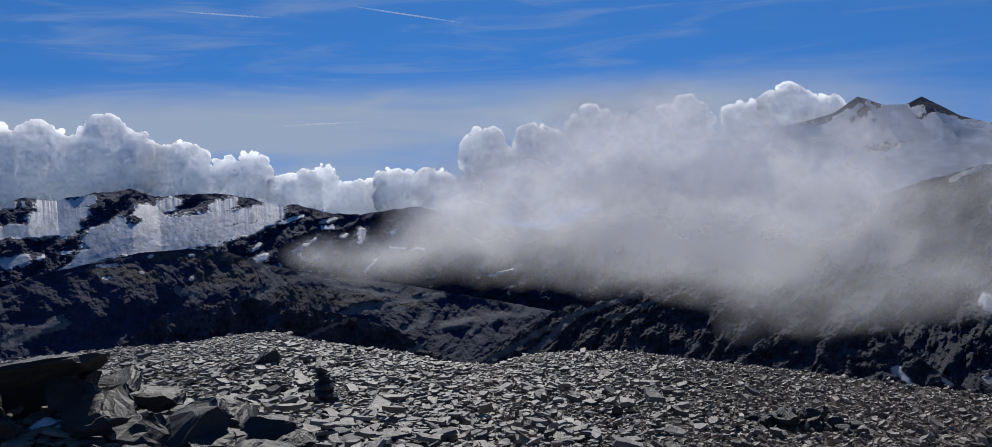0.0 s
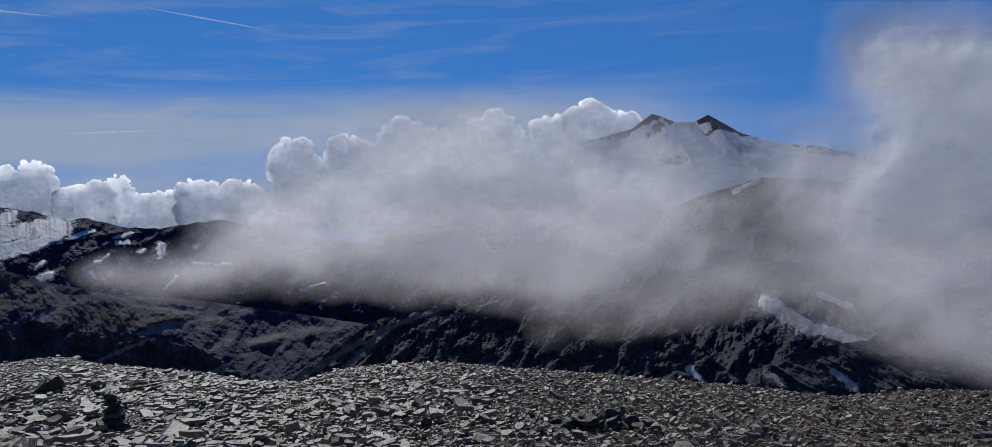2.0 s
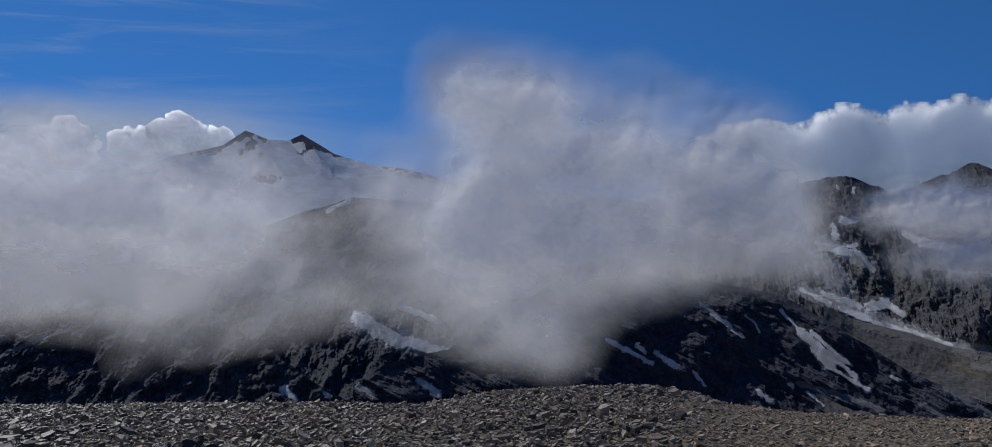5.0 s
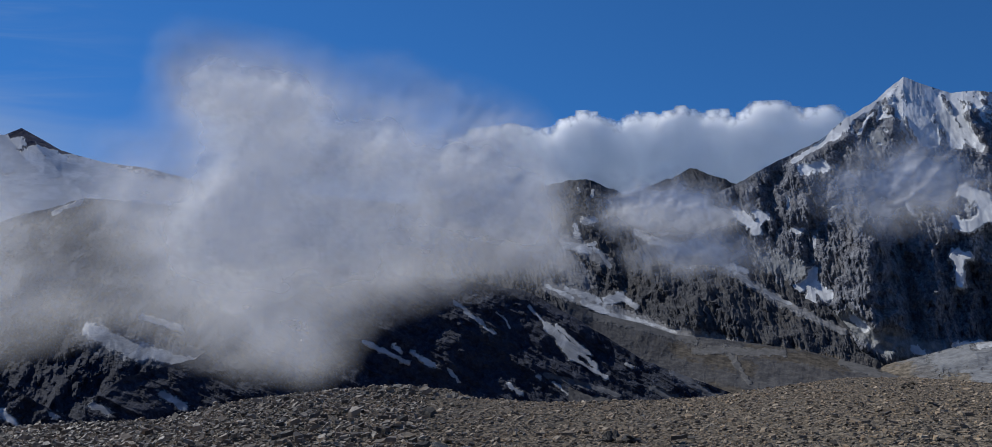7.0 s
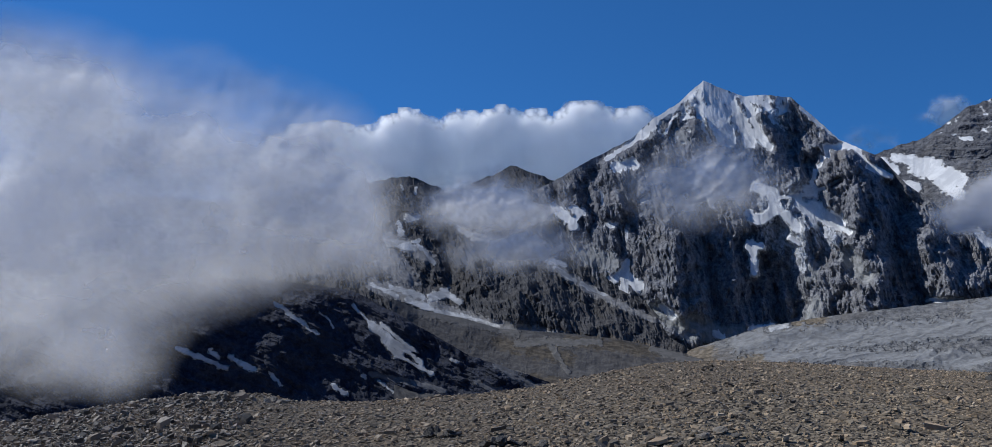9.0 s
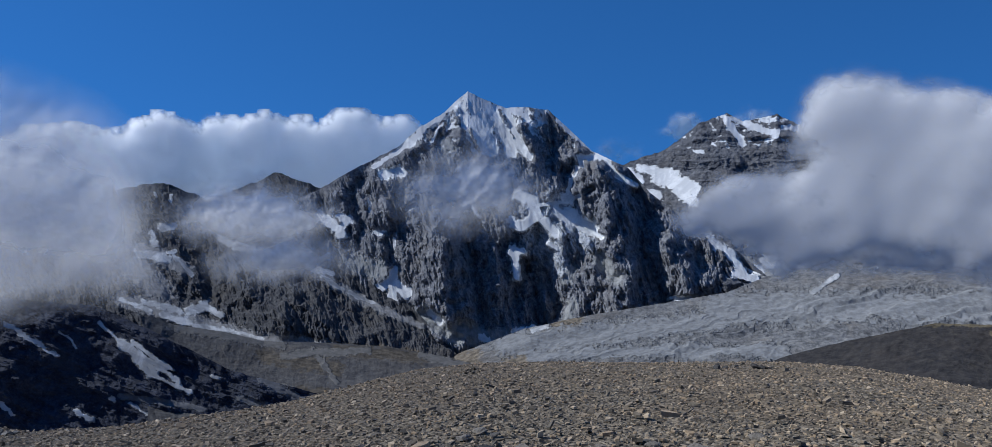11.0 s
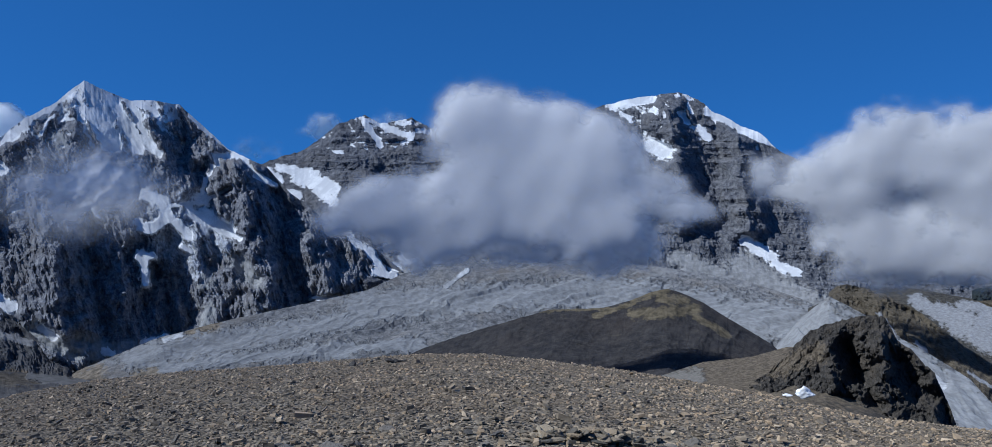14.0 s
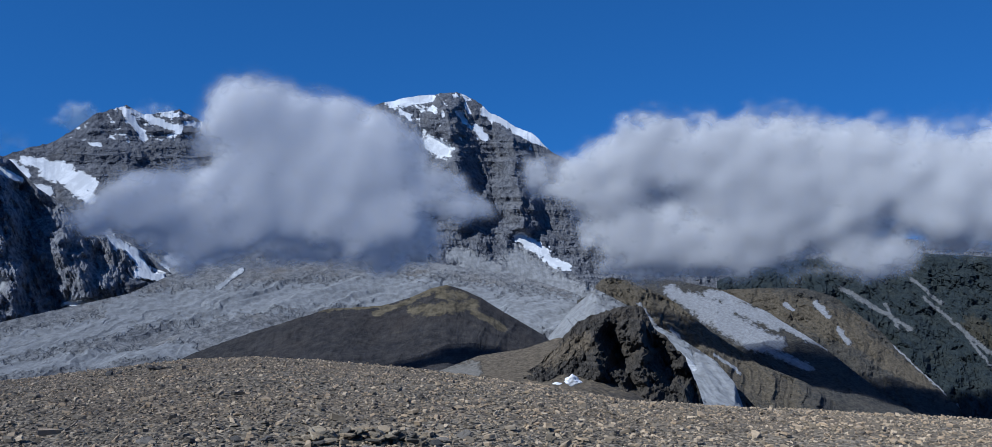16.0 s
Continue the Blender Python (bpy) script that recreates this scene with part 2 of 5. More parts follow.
TURF = terrain_material("turf_slope", (0.014, 0.016, 0.018), (0.085, 0.078, 0.066), (0.07, 0.06, 0.046), grass=(0.092, 0.078, 0.057), scree=(0.22, 0.228, 0.245), size=0.35, relief=11.0)
MIST = cloud_material("mist", 0.005, 0.0, 1.0, 0.43, 0.5, 0.22)
VEIL = cloud_material("thin_mist", 0.007, 0.0, 1.0, 1.0, 0.5, 0.75, pale=0.95, veil=True)
PUFF = cloud_material("soft_cumulus", 0.006, 0.0, 0.9, 0.6, 0.6, 0.3, pale=0.9)
# The lower white puts the cloud's own self-shadow into its colour.
BILLOW = cloud_material("billowing_cumulus", 0.006, 0.0, 0.9, 0.6, 0.6, 0.3, pale=0.77)
CRISP = cloud_material("far_cumulus", 0.02, 0.12, 0.6, 1.0, 0.2, 0.3, depth=460.0)


# ---- mountains ----
def profile(rows, az, what):
    rows = sorted(rows)
    return np.interp(az, [r[0] for r in rows], [r[what] for r in rows])


def mountain(name, ridge, base, mat, label, step=0.07, rows=140, rough=0.12, crag=70.0, cell=420.0, bend=1.0, shear=0.0,
             snow=(), scree=(), turf=(), bumps=(), dust=0.0, seed=1, chisel=1.0, streak=0.0, lump=0.0, tall=0.9, back=350.0, gully=0.0, floor=-1010.0, upright=2.2, lift=0.0, bands=0.0, flow=(), tops=1.0, category="mountain", kind="structure"):
    """A range: ridge and base as (az, el, distance); bumps: buttresses (az, el, az, el, half width, metres towards the viewer)."""
    a0, a1 = min(r[0] for r in ridge), max(r[0] for r in ridge)
    az1 = np.linspace(a0, a1, int((a1 - a0) / step) + 2)
    er = profile(ridge, az1, 1)
    teeth = rough * fbm(az1 * 1.1, 0 * az1 + seed, 0 * az1, 6, 0.62, seed, "ridge") * 0.8
    eb = profile(base, az1, 1)
    dr, db = profile(ridge, az1, 2), profile(base, az1, 2)
    s = np.concatenate([[-0.25, -0.1], np.linspace(0, 1, rows), [1.03, 1.12, 1.3]])[:, None]
    sc = np.clip(s, 0, 1)
    az = np.broadcast_to(az1, (len(s), len(az1))).copy()
    broad = er if tops == 1.0 else np.convolve(np.pad(er, 90, mode="edge"), np.ones(181) / 181, mode="valid")
    if tops != 1.0:
        # side ridges run down aslant from the tops
        er = profile(ridge, az + (1 - sc) * 13 + (1 - sc) * 5 * fbm(az * 0.5, sc * 9, 0 * az, 4, 0.5, seed + 80), 1)
    el = eb + (broad - eb) * sc + (er - broad) * sc ** tops + teeth * sc ** 9
    dist = db + (dr - db) * sc ** bend
    wa = az + 0.22 * fbm(az * 2.5, el * 2.5, 0 * az, 6, 0.7, seed + 21)
    we = el + 0.16 * fbm(az * 2.5, el * 2.5, 0 * az + 9, 6, 0.7, seed + 22)
    # snow lies in bands on gentle slopes and in upright flutes on steep ones
    ragged = fbm(az * (2.2 + 6 * streak) + shear * el, el * (5.0 - 3.6 * streak), 0 * az, 5, 0.65, seed + 23)
    crumb = fbm(az * (5 + 4 * streak), el * (8 - 4 * streak), 0 * az + 3, 5, 0.7, seed + 24)
    sn = strokes(wa, we, snow) if len(snow) else np.full_like(az, -1.0)
    sn = np.clip(0.34 + 0.85 * sn + (0.55 * crumb + 0.25 * ragged) * np.clip(1.15 - sn, 0.15, 1), 0, 1) * (sn > -0.9)
    rub = np.clip(strokes(wa, we, scree) + 0.5 * crumb + 0.2 * ragged, 0, 1) ** 0.5 if len(scree) else np.zeros_like(az)
    tf = np.clip(strokes(wa, we, turf) + 0.6 * crumb, 0, 1) ** 0.5 if len(turf) else np.zeros_like(az)
    even = 1 - 0.92 * np.clip(blurred(np.maximum(sn * 1.6, np.maximum(0.95 * rub, 0.25 * tf)), 2), 0, 1)
    if lift:
        # hummocks that stand up from gentle slopes
        x, y, z = place(az, el, dist)
        el = el + lift * fbm(x / cell, y / cell, 0 * x, 8, 0.54, seed + 5, "ridge") * np.minimum(1, (1 - sc) * 5) * np.minimum(1, sc * 8)
    if flow:
        # long waves of debris that run aslant
        drift = 0.9 * fbm(az * 0.35, el * 0.9, 0 * az, 4, 0.55, seed + 61)
        u, v = el * flow[1] + az * flow[2] + drift, az * flow[0] + el * 0.4 + 0.7 * drift
        wave = 0.7 * fbm(u, v, 0 * u, 7, 0.42, seed + 62) + 0.22 * ribs(u, v, 6, seed + 63)
        el = el + flow[3] * wave * np.minimum(1, (1 - sc) * 6) * np.minimum(1, sc * 8)
    x, y, z = place(az, el, dist)
    edge = np.minimum(1, (1 - sc) * 14) * 0.85 + 0.15
    wx, wz = (0.35 * fbm(x / cell / 1.7, y / cell / 1.7, z / cell / 1.7 + k, 3, 0.5, seed + 70) for k in (0.0, 31.0))
    d = (lump or (0.12 if gully else 0.4)) * crag * fbm(x / cell + wx, y / cell + wx, z / (cell * upright) + wz, 8, 0.5, seed, "ridge")
    if chisel:
        arc = np.radians(az) * np.mean(dr)
        fu = (arc + shear * 0.55 * z) / (0.5 * cell) + 0.5 * wx + 0.10 * fbm(x / cell * 3, y / cell * 3, z / cell * 3, 4, 0.6, seed + 33)
        d = d + 1.6 * chisel * crag * facets(fu, z / (0.5 * cell * tall) + 0.4 * wz, 6, seed + 90, 0.56)
    if gully:
        u = az * gully + shear * el
        u = u + 0.7 * fbm(x / cell / 2, y / cell / 2, z / cell / 2, 5, 0.5, seed + 40)
        d = d + 0.32 * crag * ribs(u, el * gully + seed + 0.5 * wx, 7, seed + 9)
    if bands:
        # beds of rock, one above another
        d = d + bands * fbm(x / 700, y / 700, z / 60 + wz, 5, 0.6, seed + 15, "ridge")
    for b in bumps:
        d = d + b[5] * np.clip(strokes(az + 0.25 * vnoise(el * 2.0, az, 0 * az, seed), el, [b[:5]]), 0, 1) ** 0.8
    dist = dist - d * edge * even
    el = el + 0.9 * even * rough * fbm(x * 6 / cell, y * 6 / cell, z * 6 / cell, 4, 0.6, seed + 3) * (sc < 1) * (sc > 0.02)
    over = np.clip(s - 1, 0, 1)
    dist = dist + over * back * 3.3
    x, y, z = place(az, el, dist)
    z = np.where(s > 1, z - over * 5.0 * np.abs(dr) * 0.12, z)
    under = np.clip(-s, 0, 1) / 0.25
    x, y, z = x * (1 - 0.06 * under), y * (1 - 0.06 * under), np.where(s < 0, z + (floor - z) * under, z)
    if dust:
        # fresh snow that lies thinner lower down
        fleck = fbm(x / 90, y / 90, z / 50, 6, 0.7, seed + 31)
        hollow = d / crag - blurred(d / crag, 5)
        sn = np.maximum(sn, np.clip((el - dust) * 0.22 + fleck * 0.7 - 1.1 * hollow, 0, 0.8))
    me = sheet(name, x, y, z, layers={"snow": sn, "scree": rub, "turf": tf}, smooth=False)
    me.materials.append(mat)
    return tagged(new(name, me), label, category, kind=kind)


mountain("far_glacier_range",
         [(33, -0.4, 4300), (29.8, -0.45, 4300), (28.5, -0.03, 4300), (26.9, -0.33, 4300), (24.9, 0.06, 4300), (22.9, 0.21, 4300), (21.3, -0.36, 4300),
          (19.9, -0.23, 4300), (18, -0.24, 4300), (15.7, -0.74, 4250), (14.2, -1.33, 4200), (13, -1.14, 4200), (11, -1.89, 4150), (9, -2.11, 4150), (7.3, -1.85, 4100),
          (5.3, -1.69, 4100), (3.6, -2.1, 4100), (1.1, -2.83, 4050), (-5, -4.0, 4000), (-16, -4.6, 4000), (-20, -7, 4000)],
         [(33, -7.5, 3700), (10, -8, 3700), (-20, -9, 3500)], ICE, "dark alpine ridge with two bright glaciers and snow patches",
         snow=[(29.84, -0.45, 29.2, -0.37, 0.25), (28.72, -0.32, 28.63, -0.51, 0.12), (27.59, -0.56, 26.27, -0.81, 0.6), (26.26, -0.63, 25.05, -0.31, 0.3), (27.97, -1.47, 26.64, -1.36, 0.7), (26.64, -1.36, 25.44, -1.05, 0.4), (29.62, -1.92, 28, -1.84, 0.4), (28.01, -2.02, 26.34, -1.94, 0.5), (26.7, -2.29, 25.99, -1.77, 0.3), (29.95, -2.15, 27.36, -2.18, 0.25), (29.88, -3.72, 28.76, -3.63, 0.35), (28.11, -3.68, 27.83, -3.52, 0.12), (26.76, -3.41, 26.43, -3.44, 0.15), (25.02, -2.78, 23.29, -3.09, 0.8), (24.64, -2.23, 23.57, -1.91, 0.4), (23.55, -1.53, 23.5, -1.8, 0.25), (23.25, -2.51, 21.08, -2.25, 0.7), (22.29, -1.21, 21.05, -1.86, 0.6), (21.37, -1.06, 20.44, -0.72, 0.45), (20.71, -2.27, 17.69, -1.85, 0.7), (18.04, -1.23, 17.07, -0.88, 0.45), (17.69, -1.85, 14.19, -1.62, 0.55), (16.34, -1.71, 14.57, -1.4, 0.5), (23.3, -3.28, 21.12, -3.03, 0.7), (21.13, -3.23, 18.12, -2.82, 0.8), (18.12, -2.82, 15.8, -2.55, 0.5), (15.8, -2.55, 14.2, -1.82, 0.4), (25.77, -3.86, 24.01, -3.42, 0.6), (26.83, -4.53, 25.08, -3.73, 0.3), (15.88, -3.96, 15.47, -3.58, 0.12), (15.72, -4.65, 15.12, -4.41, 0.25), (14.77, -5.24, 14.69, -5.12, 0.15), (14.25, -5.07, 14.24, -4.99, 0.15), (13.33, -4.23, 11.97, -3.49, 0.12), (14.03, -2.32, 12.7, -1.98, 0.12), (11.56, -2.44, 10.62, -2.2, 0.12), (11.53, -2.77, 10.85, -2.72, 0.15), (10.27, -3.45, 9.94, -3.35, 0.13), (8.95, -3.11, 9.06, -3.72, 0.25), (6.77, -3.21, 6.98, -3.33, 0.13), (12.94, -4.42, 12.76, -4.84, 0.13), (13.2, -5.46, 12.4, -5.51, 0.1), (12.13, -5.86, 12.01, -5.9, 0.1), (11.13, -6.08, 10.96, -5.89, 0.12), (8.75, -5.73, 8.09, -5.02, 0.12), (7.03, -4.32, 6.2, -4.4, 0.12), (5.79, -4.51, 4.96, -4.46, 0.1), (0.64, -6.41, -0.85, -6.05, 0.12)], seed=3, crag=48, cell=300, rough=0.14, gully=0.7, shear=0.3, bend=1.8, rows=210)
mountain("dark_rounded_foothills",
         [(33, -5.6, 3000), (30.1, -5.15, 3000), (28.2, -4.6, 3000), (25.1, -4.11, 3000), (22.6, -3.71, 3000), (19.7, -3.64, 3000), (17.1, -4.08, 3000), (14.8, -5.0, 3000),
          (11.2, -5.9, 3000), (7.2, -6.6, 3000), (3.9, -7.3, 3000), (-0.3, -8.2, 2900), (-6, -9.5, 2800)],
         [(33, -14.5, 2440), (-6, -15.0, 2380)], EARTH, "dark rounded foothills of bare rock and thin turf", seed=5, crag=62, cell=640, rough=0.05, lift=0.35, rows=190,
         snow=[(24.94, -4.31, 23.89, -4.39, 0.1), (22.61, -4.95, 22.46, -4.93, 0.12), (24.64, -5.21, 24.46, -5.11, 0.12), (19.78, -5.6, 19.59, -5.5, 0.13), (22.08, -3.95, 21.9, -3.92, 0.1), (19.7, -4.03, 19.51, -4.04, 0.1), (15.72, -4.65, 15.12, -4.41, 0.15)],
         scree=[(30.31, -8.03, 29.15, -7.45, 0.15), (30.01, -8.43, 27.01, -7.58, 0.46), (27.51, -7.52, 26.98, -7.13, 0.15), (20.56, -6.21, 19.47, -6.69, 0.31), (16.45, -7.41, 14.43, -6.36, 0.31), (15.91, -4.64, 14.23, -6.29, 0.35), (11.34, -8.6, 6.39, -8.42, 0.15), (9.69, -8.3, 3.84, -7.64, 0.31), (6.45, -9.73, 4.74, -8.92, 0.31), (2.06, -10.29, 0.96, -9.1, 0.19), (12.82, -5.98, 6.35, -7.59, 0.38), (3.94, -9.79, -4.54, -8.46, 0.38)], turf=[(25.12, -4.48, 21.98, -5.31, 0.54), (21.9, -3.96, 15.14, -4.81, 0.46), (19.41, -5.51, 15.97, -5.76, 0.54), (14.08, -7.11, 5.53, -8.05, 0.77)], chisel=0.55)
mountain("near_rock_spur",
         [(27, -11.0, 1300), (23.6, -9.2, 1300), (21.4, -7.7, 1300), (19.1, -7.31, 1280), (16, -7.04, 1260), (14.1, -7.43, 1240), (12.1, -8.06, 1220), (9.7, -8.83, 1200),
          (7.3, -9.6, 1180), (5.7, -10.7, 1170), (3.2, -12.08, 1150), (1.5, -13.5, 1150)],
         [(27, -16, 1150), (1.5, -16.5, 1070)], SLATE, "dark jagged rock spur below the summit dome", seed=7, crag=16, cell=130, rough=0.4, rows=130,
         scree=[(13.02, -9.81, 9.71, -8.71, 0.19), (6.52, -11.37, 3.94, -9.79, 0.27), (1.5, -12.04, -4.48, -10.11, 0.54)])
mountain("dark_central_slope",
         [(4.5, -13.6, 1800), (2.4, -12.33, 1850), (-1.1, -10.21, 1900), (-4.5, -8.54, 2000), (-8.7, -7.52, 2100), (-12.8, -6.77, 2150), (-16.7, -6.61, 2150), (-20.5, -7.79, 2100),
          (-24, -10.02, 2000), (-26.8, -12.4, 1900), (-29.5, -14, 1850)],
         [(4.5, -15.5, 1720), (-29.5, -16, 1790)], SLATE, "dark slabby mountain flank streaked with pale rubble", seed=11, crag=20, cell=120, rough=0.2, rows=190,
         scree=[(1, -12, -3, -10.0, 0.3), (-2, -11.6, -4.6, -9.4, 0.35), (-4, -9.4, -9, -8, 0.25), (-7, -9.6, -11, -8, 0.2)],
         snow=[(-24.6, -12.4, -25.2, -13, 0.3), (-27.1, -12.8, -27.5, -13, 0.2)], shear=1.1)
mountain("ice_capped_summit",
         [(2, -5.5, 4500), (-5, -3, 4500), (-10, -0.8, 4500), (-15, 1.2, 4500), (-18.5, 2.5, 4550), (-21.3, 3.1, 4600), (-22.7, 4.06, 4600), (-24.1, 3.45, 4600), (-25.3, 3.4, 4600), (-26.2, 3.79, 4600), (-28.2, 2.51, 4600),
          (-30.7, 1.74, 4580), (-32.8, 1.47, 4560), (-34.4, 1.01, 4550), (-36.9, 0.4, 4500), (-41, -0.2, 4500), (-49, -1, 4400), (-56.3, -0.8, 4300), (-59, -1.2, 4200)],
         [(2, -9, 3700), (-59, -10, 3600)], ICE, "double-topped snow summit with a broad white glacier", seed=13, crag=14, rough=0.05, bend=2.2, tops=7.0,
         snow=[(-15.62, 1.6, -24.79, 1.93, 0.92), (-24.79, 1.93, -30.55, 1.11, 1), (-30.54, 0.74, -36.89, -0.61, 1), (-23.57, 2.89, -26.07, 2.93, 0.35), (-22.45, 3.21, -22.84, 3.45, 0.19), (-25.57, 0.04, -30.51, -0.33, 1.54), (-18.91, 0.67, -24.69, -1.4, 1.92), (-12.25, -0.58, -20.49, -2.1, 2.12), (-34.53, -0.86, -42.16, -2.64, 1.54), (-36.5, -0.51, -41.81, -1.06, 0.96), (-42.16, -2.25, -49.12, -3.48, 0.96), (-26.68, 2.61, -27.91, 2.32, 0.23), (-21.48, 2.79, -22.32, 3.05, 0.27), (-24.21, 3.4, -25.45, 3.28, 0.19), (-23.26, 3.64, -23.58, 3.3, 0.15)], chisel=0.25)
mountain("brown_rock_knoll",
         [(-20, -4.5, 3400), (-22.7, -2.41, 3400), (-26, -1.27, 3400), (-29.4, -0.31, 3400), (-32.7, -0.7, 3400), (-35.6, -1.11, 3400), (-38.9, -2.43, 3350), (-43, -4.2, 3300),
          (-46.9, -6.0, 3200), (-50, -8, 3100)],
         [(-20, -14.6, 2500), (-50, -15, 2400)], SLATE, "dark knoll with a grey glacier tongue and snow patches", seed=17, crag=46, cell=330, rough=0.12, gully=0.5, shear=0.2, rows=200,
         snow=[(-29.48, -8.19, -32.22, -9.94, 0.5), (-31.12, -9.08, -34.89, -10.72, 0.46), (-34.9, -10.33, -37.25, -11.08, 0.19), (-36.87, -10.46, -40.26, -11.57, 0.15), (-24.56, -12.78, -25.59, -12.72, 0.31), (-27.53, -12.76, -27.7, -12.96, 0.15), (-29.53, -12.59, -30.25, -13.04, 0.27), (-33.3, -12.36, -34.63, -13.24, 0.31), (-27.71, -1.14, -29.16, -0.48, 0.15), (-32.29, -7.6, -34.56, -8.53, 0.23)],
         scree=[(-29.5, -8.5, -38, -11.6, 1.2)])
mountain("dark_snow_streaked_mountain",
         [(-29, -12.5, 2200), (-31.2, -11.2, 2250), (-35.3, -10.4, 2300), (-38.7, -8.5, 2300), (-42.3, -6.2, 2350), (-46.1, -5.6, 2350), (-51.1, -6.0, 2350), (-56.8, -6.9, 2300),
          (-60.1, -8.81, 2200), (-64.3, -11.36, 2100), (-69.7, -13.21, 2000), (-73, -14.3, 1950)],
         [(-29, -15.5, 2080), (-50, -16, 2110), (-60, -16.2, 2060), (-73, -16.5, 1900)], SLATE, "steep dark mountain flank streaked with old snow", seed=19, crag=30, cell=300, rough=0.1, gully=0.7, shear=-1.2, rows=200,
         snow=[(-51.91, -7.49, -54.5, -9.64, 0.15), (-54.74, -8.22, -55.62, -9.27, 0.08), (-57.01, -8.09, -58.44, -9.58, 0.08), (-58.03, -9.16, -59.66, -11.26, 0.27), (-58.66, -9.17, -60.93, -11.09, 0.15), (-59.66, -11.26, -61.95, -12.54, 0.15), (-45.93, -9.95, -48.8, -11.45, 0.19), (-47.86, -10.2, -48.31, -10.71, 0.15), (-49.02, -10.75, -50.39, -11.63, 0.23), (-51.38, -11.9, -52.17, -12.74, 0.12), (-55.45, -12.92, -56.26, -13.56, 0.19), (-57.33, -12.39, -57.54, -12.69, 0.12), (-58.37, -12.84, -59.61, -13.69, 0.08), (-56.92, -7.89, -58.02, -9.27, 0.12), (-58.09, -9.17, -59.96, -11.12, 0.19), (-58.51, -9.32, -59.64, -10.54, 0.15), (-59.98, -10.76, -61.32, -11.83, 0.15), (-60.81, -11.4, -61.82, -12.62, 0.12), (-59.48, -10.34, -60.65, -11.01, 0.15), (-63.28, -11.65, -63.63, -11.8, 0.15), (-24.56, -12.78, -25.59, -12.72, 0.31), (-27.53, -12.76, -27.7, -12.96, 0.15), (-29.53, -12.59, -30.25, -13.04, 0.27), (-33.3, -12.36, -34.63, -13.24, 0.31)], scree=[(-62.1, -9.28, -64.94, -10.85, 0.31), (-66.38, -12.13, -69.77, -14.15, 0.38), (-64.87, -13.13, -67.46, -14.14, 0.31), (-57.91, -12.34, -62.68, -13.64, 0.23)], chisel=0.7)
mountain("jagged_low_peaks",
         [(-42, -1.5, 4050), (-50.1, -0.91, 4050), (-54.5, -0.38, 4050), (-57.8, -0.02, 4000), (-60.3, 0.44, 4000), (-61.6, 0.13, 4000), (-63.2, -0.74, 4000), (-64.5, -0.34, 4000),
          (-67.4, 0.99, 4000), (-69.1, 0.42, 3950), (-70.3, -0.02, 3950), (-71.5, -1.5, 3900), (-73, -4.3, 3700), (-75, -6.9, 3400), (-77.5, -9.6, 3100), (-79.8, -12.0, 2900)],
         [(-42, -12.5, 2600), (-62, -13.5, 2450), (-79.8, -13, 2500)], SHALE, "row of dark jagged peaks above a grey glacier tongue", seed=23, crag=42, cell=220, rough=0.22, gully=1.0, shear=-0.9, rows=230, step=0.055,
         snow=[(-61.16, -0.38, -61.15, -0.61, 0.12), (-62.18, -1.09, -62.41, -1.55, 0.19), (-60.15, -0.1, -60.23, -0.48, 0.1), (-60.58, -2.37, -61.21, -2.2, 0.27), (-59.96, -2.73, -60.14, -3.37, 0.27), (-59.19, -3.82, -60.87, -4.28, 0.31), (-60.88, -3.9, -61.22, -3.91, 0.19), (-61.22, -4.1, -62.22, -5.3, 0.15), (-58.1, -6.6, -59.75, -7.4, 0.15), (-59.43, -6.81, -61.46, -7.53, 0.23), (-60.42, -7.64, -62.83, -8.7, 0.23), (-62.13, -8.41, -64.62, -8.99, 0.19), (-64.62, -8.99, -66.46, -9.55, 0.12), (-62.09, -7.58, -62.87, -7.25, 0.42), (-62.87, -7.25, -63.93, -7.94, 0.23), (-63.89, -2.99, -64.78, -3.68, 0.23), (-64.78, -3.68, -66.24, -4.01, 0.15), (-64.43, -3.28, -66.61, -3.95, 0.12), (-69.61, -5.26, -70.77, -5.51, 0.23), (-70.18, -5.69, -71.53, -6.63, 0.15), (-71.92, -6.81, -73.5, -7.57, 0.15), (-70.17, -1.67, -70.66, -2.28, 0.23), (-70.66, -2.08, -71.62, -3.12, 0.27), (-71.45, -1.9, -72.03, -2.11, 0.23), (-72.03, -2.11, -71.43, -2.71, 0.19)],
         scree=[(-58.99, -4.74, -60.46, -6.33, 1), (-58.11, -6.53, -62.14, -8.15, 0.58), (-60.08, -7.42, -66.45, -9.63, 0.46), (-69.99, -5.68, -73.1, -7.51, 0.42), (-73.1, -7.51, -76.7, -9.2, 0.31), (-66.45, -9.63, -71.04, -10.53, 0.62), (-71.97, -4.95, -73.95, -5.43, 0.77), (-59.36, -3.64, -61.89, -4.9, 0.62)], turf=[(-64, -11.9, -74, -11.0, 0.8), (-70, -10.4, -76, -11, 0.5)],
         bumps=[(-65, -5.4, -67.5, -9.4, 1.6, 130), (-68.5, -7.4, -72, -10, 1.5, 120)], tall=1.3)
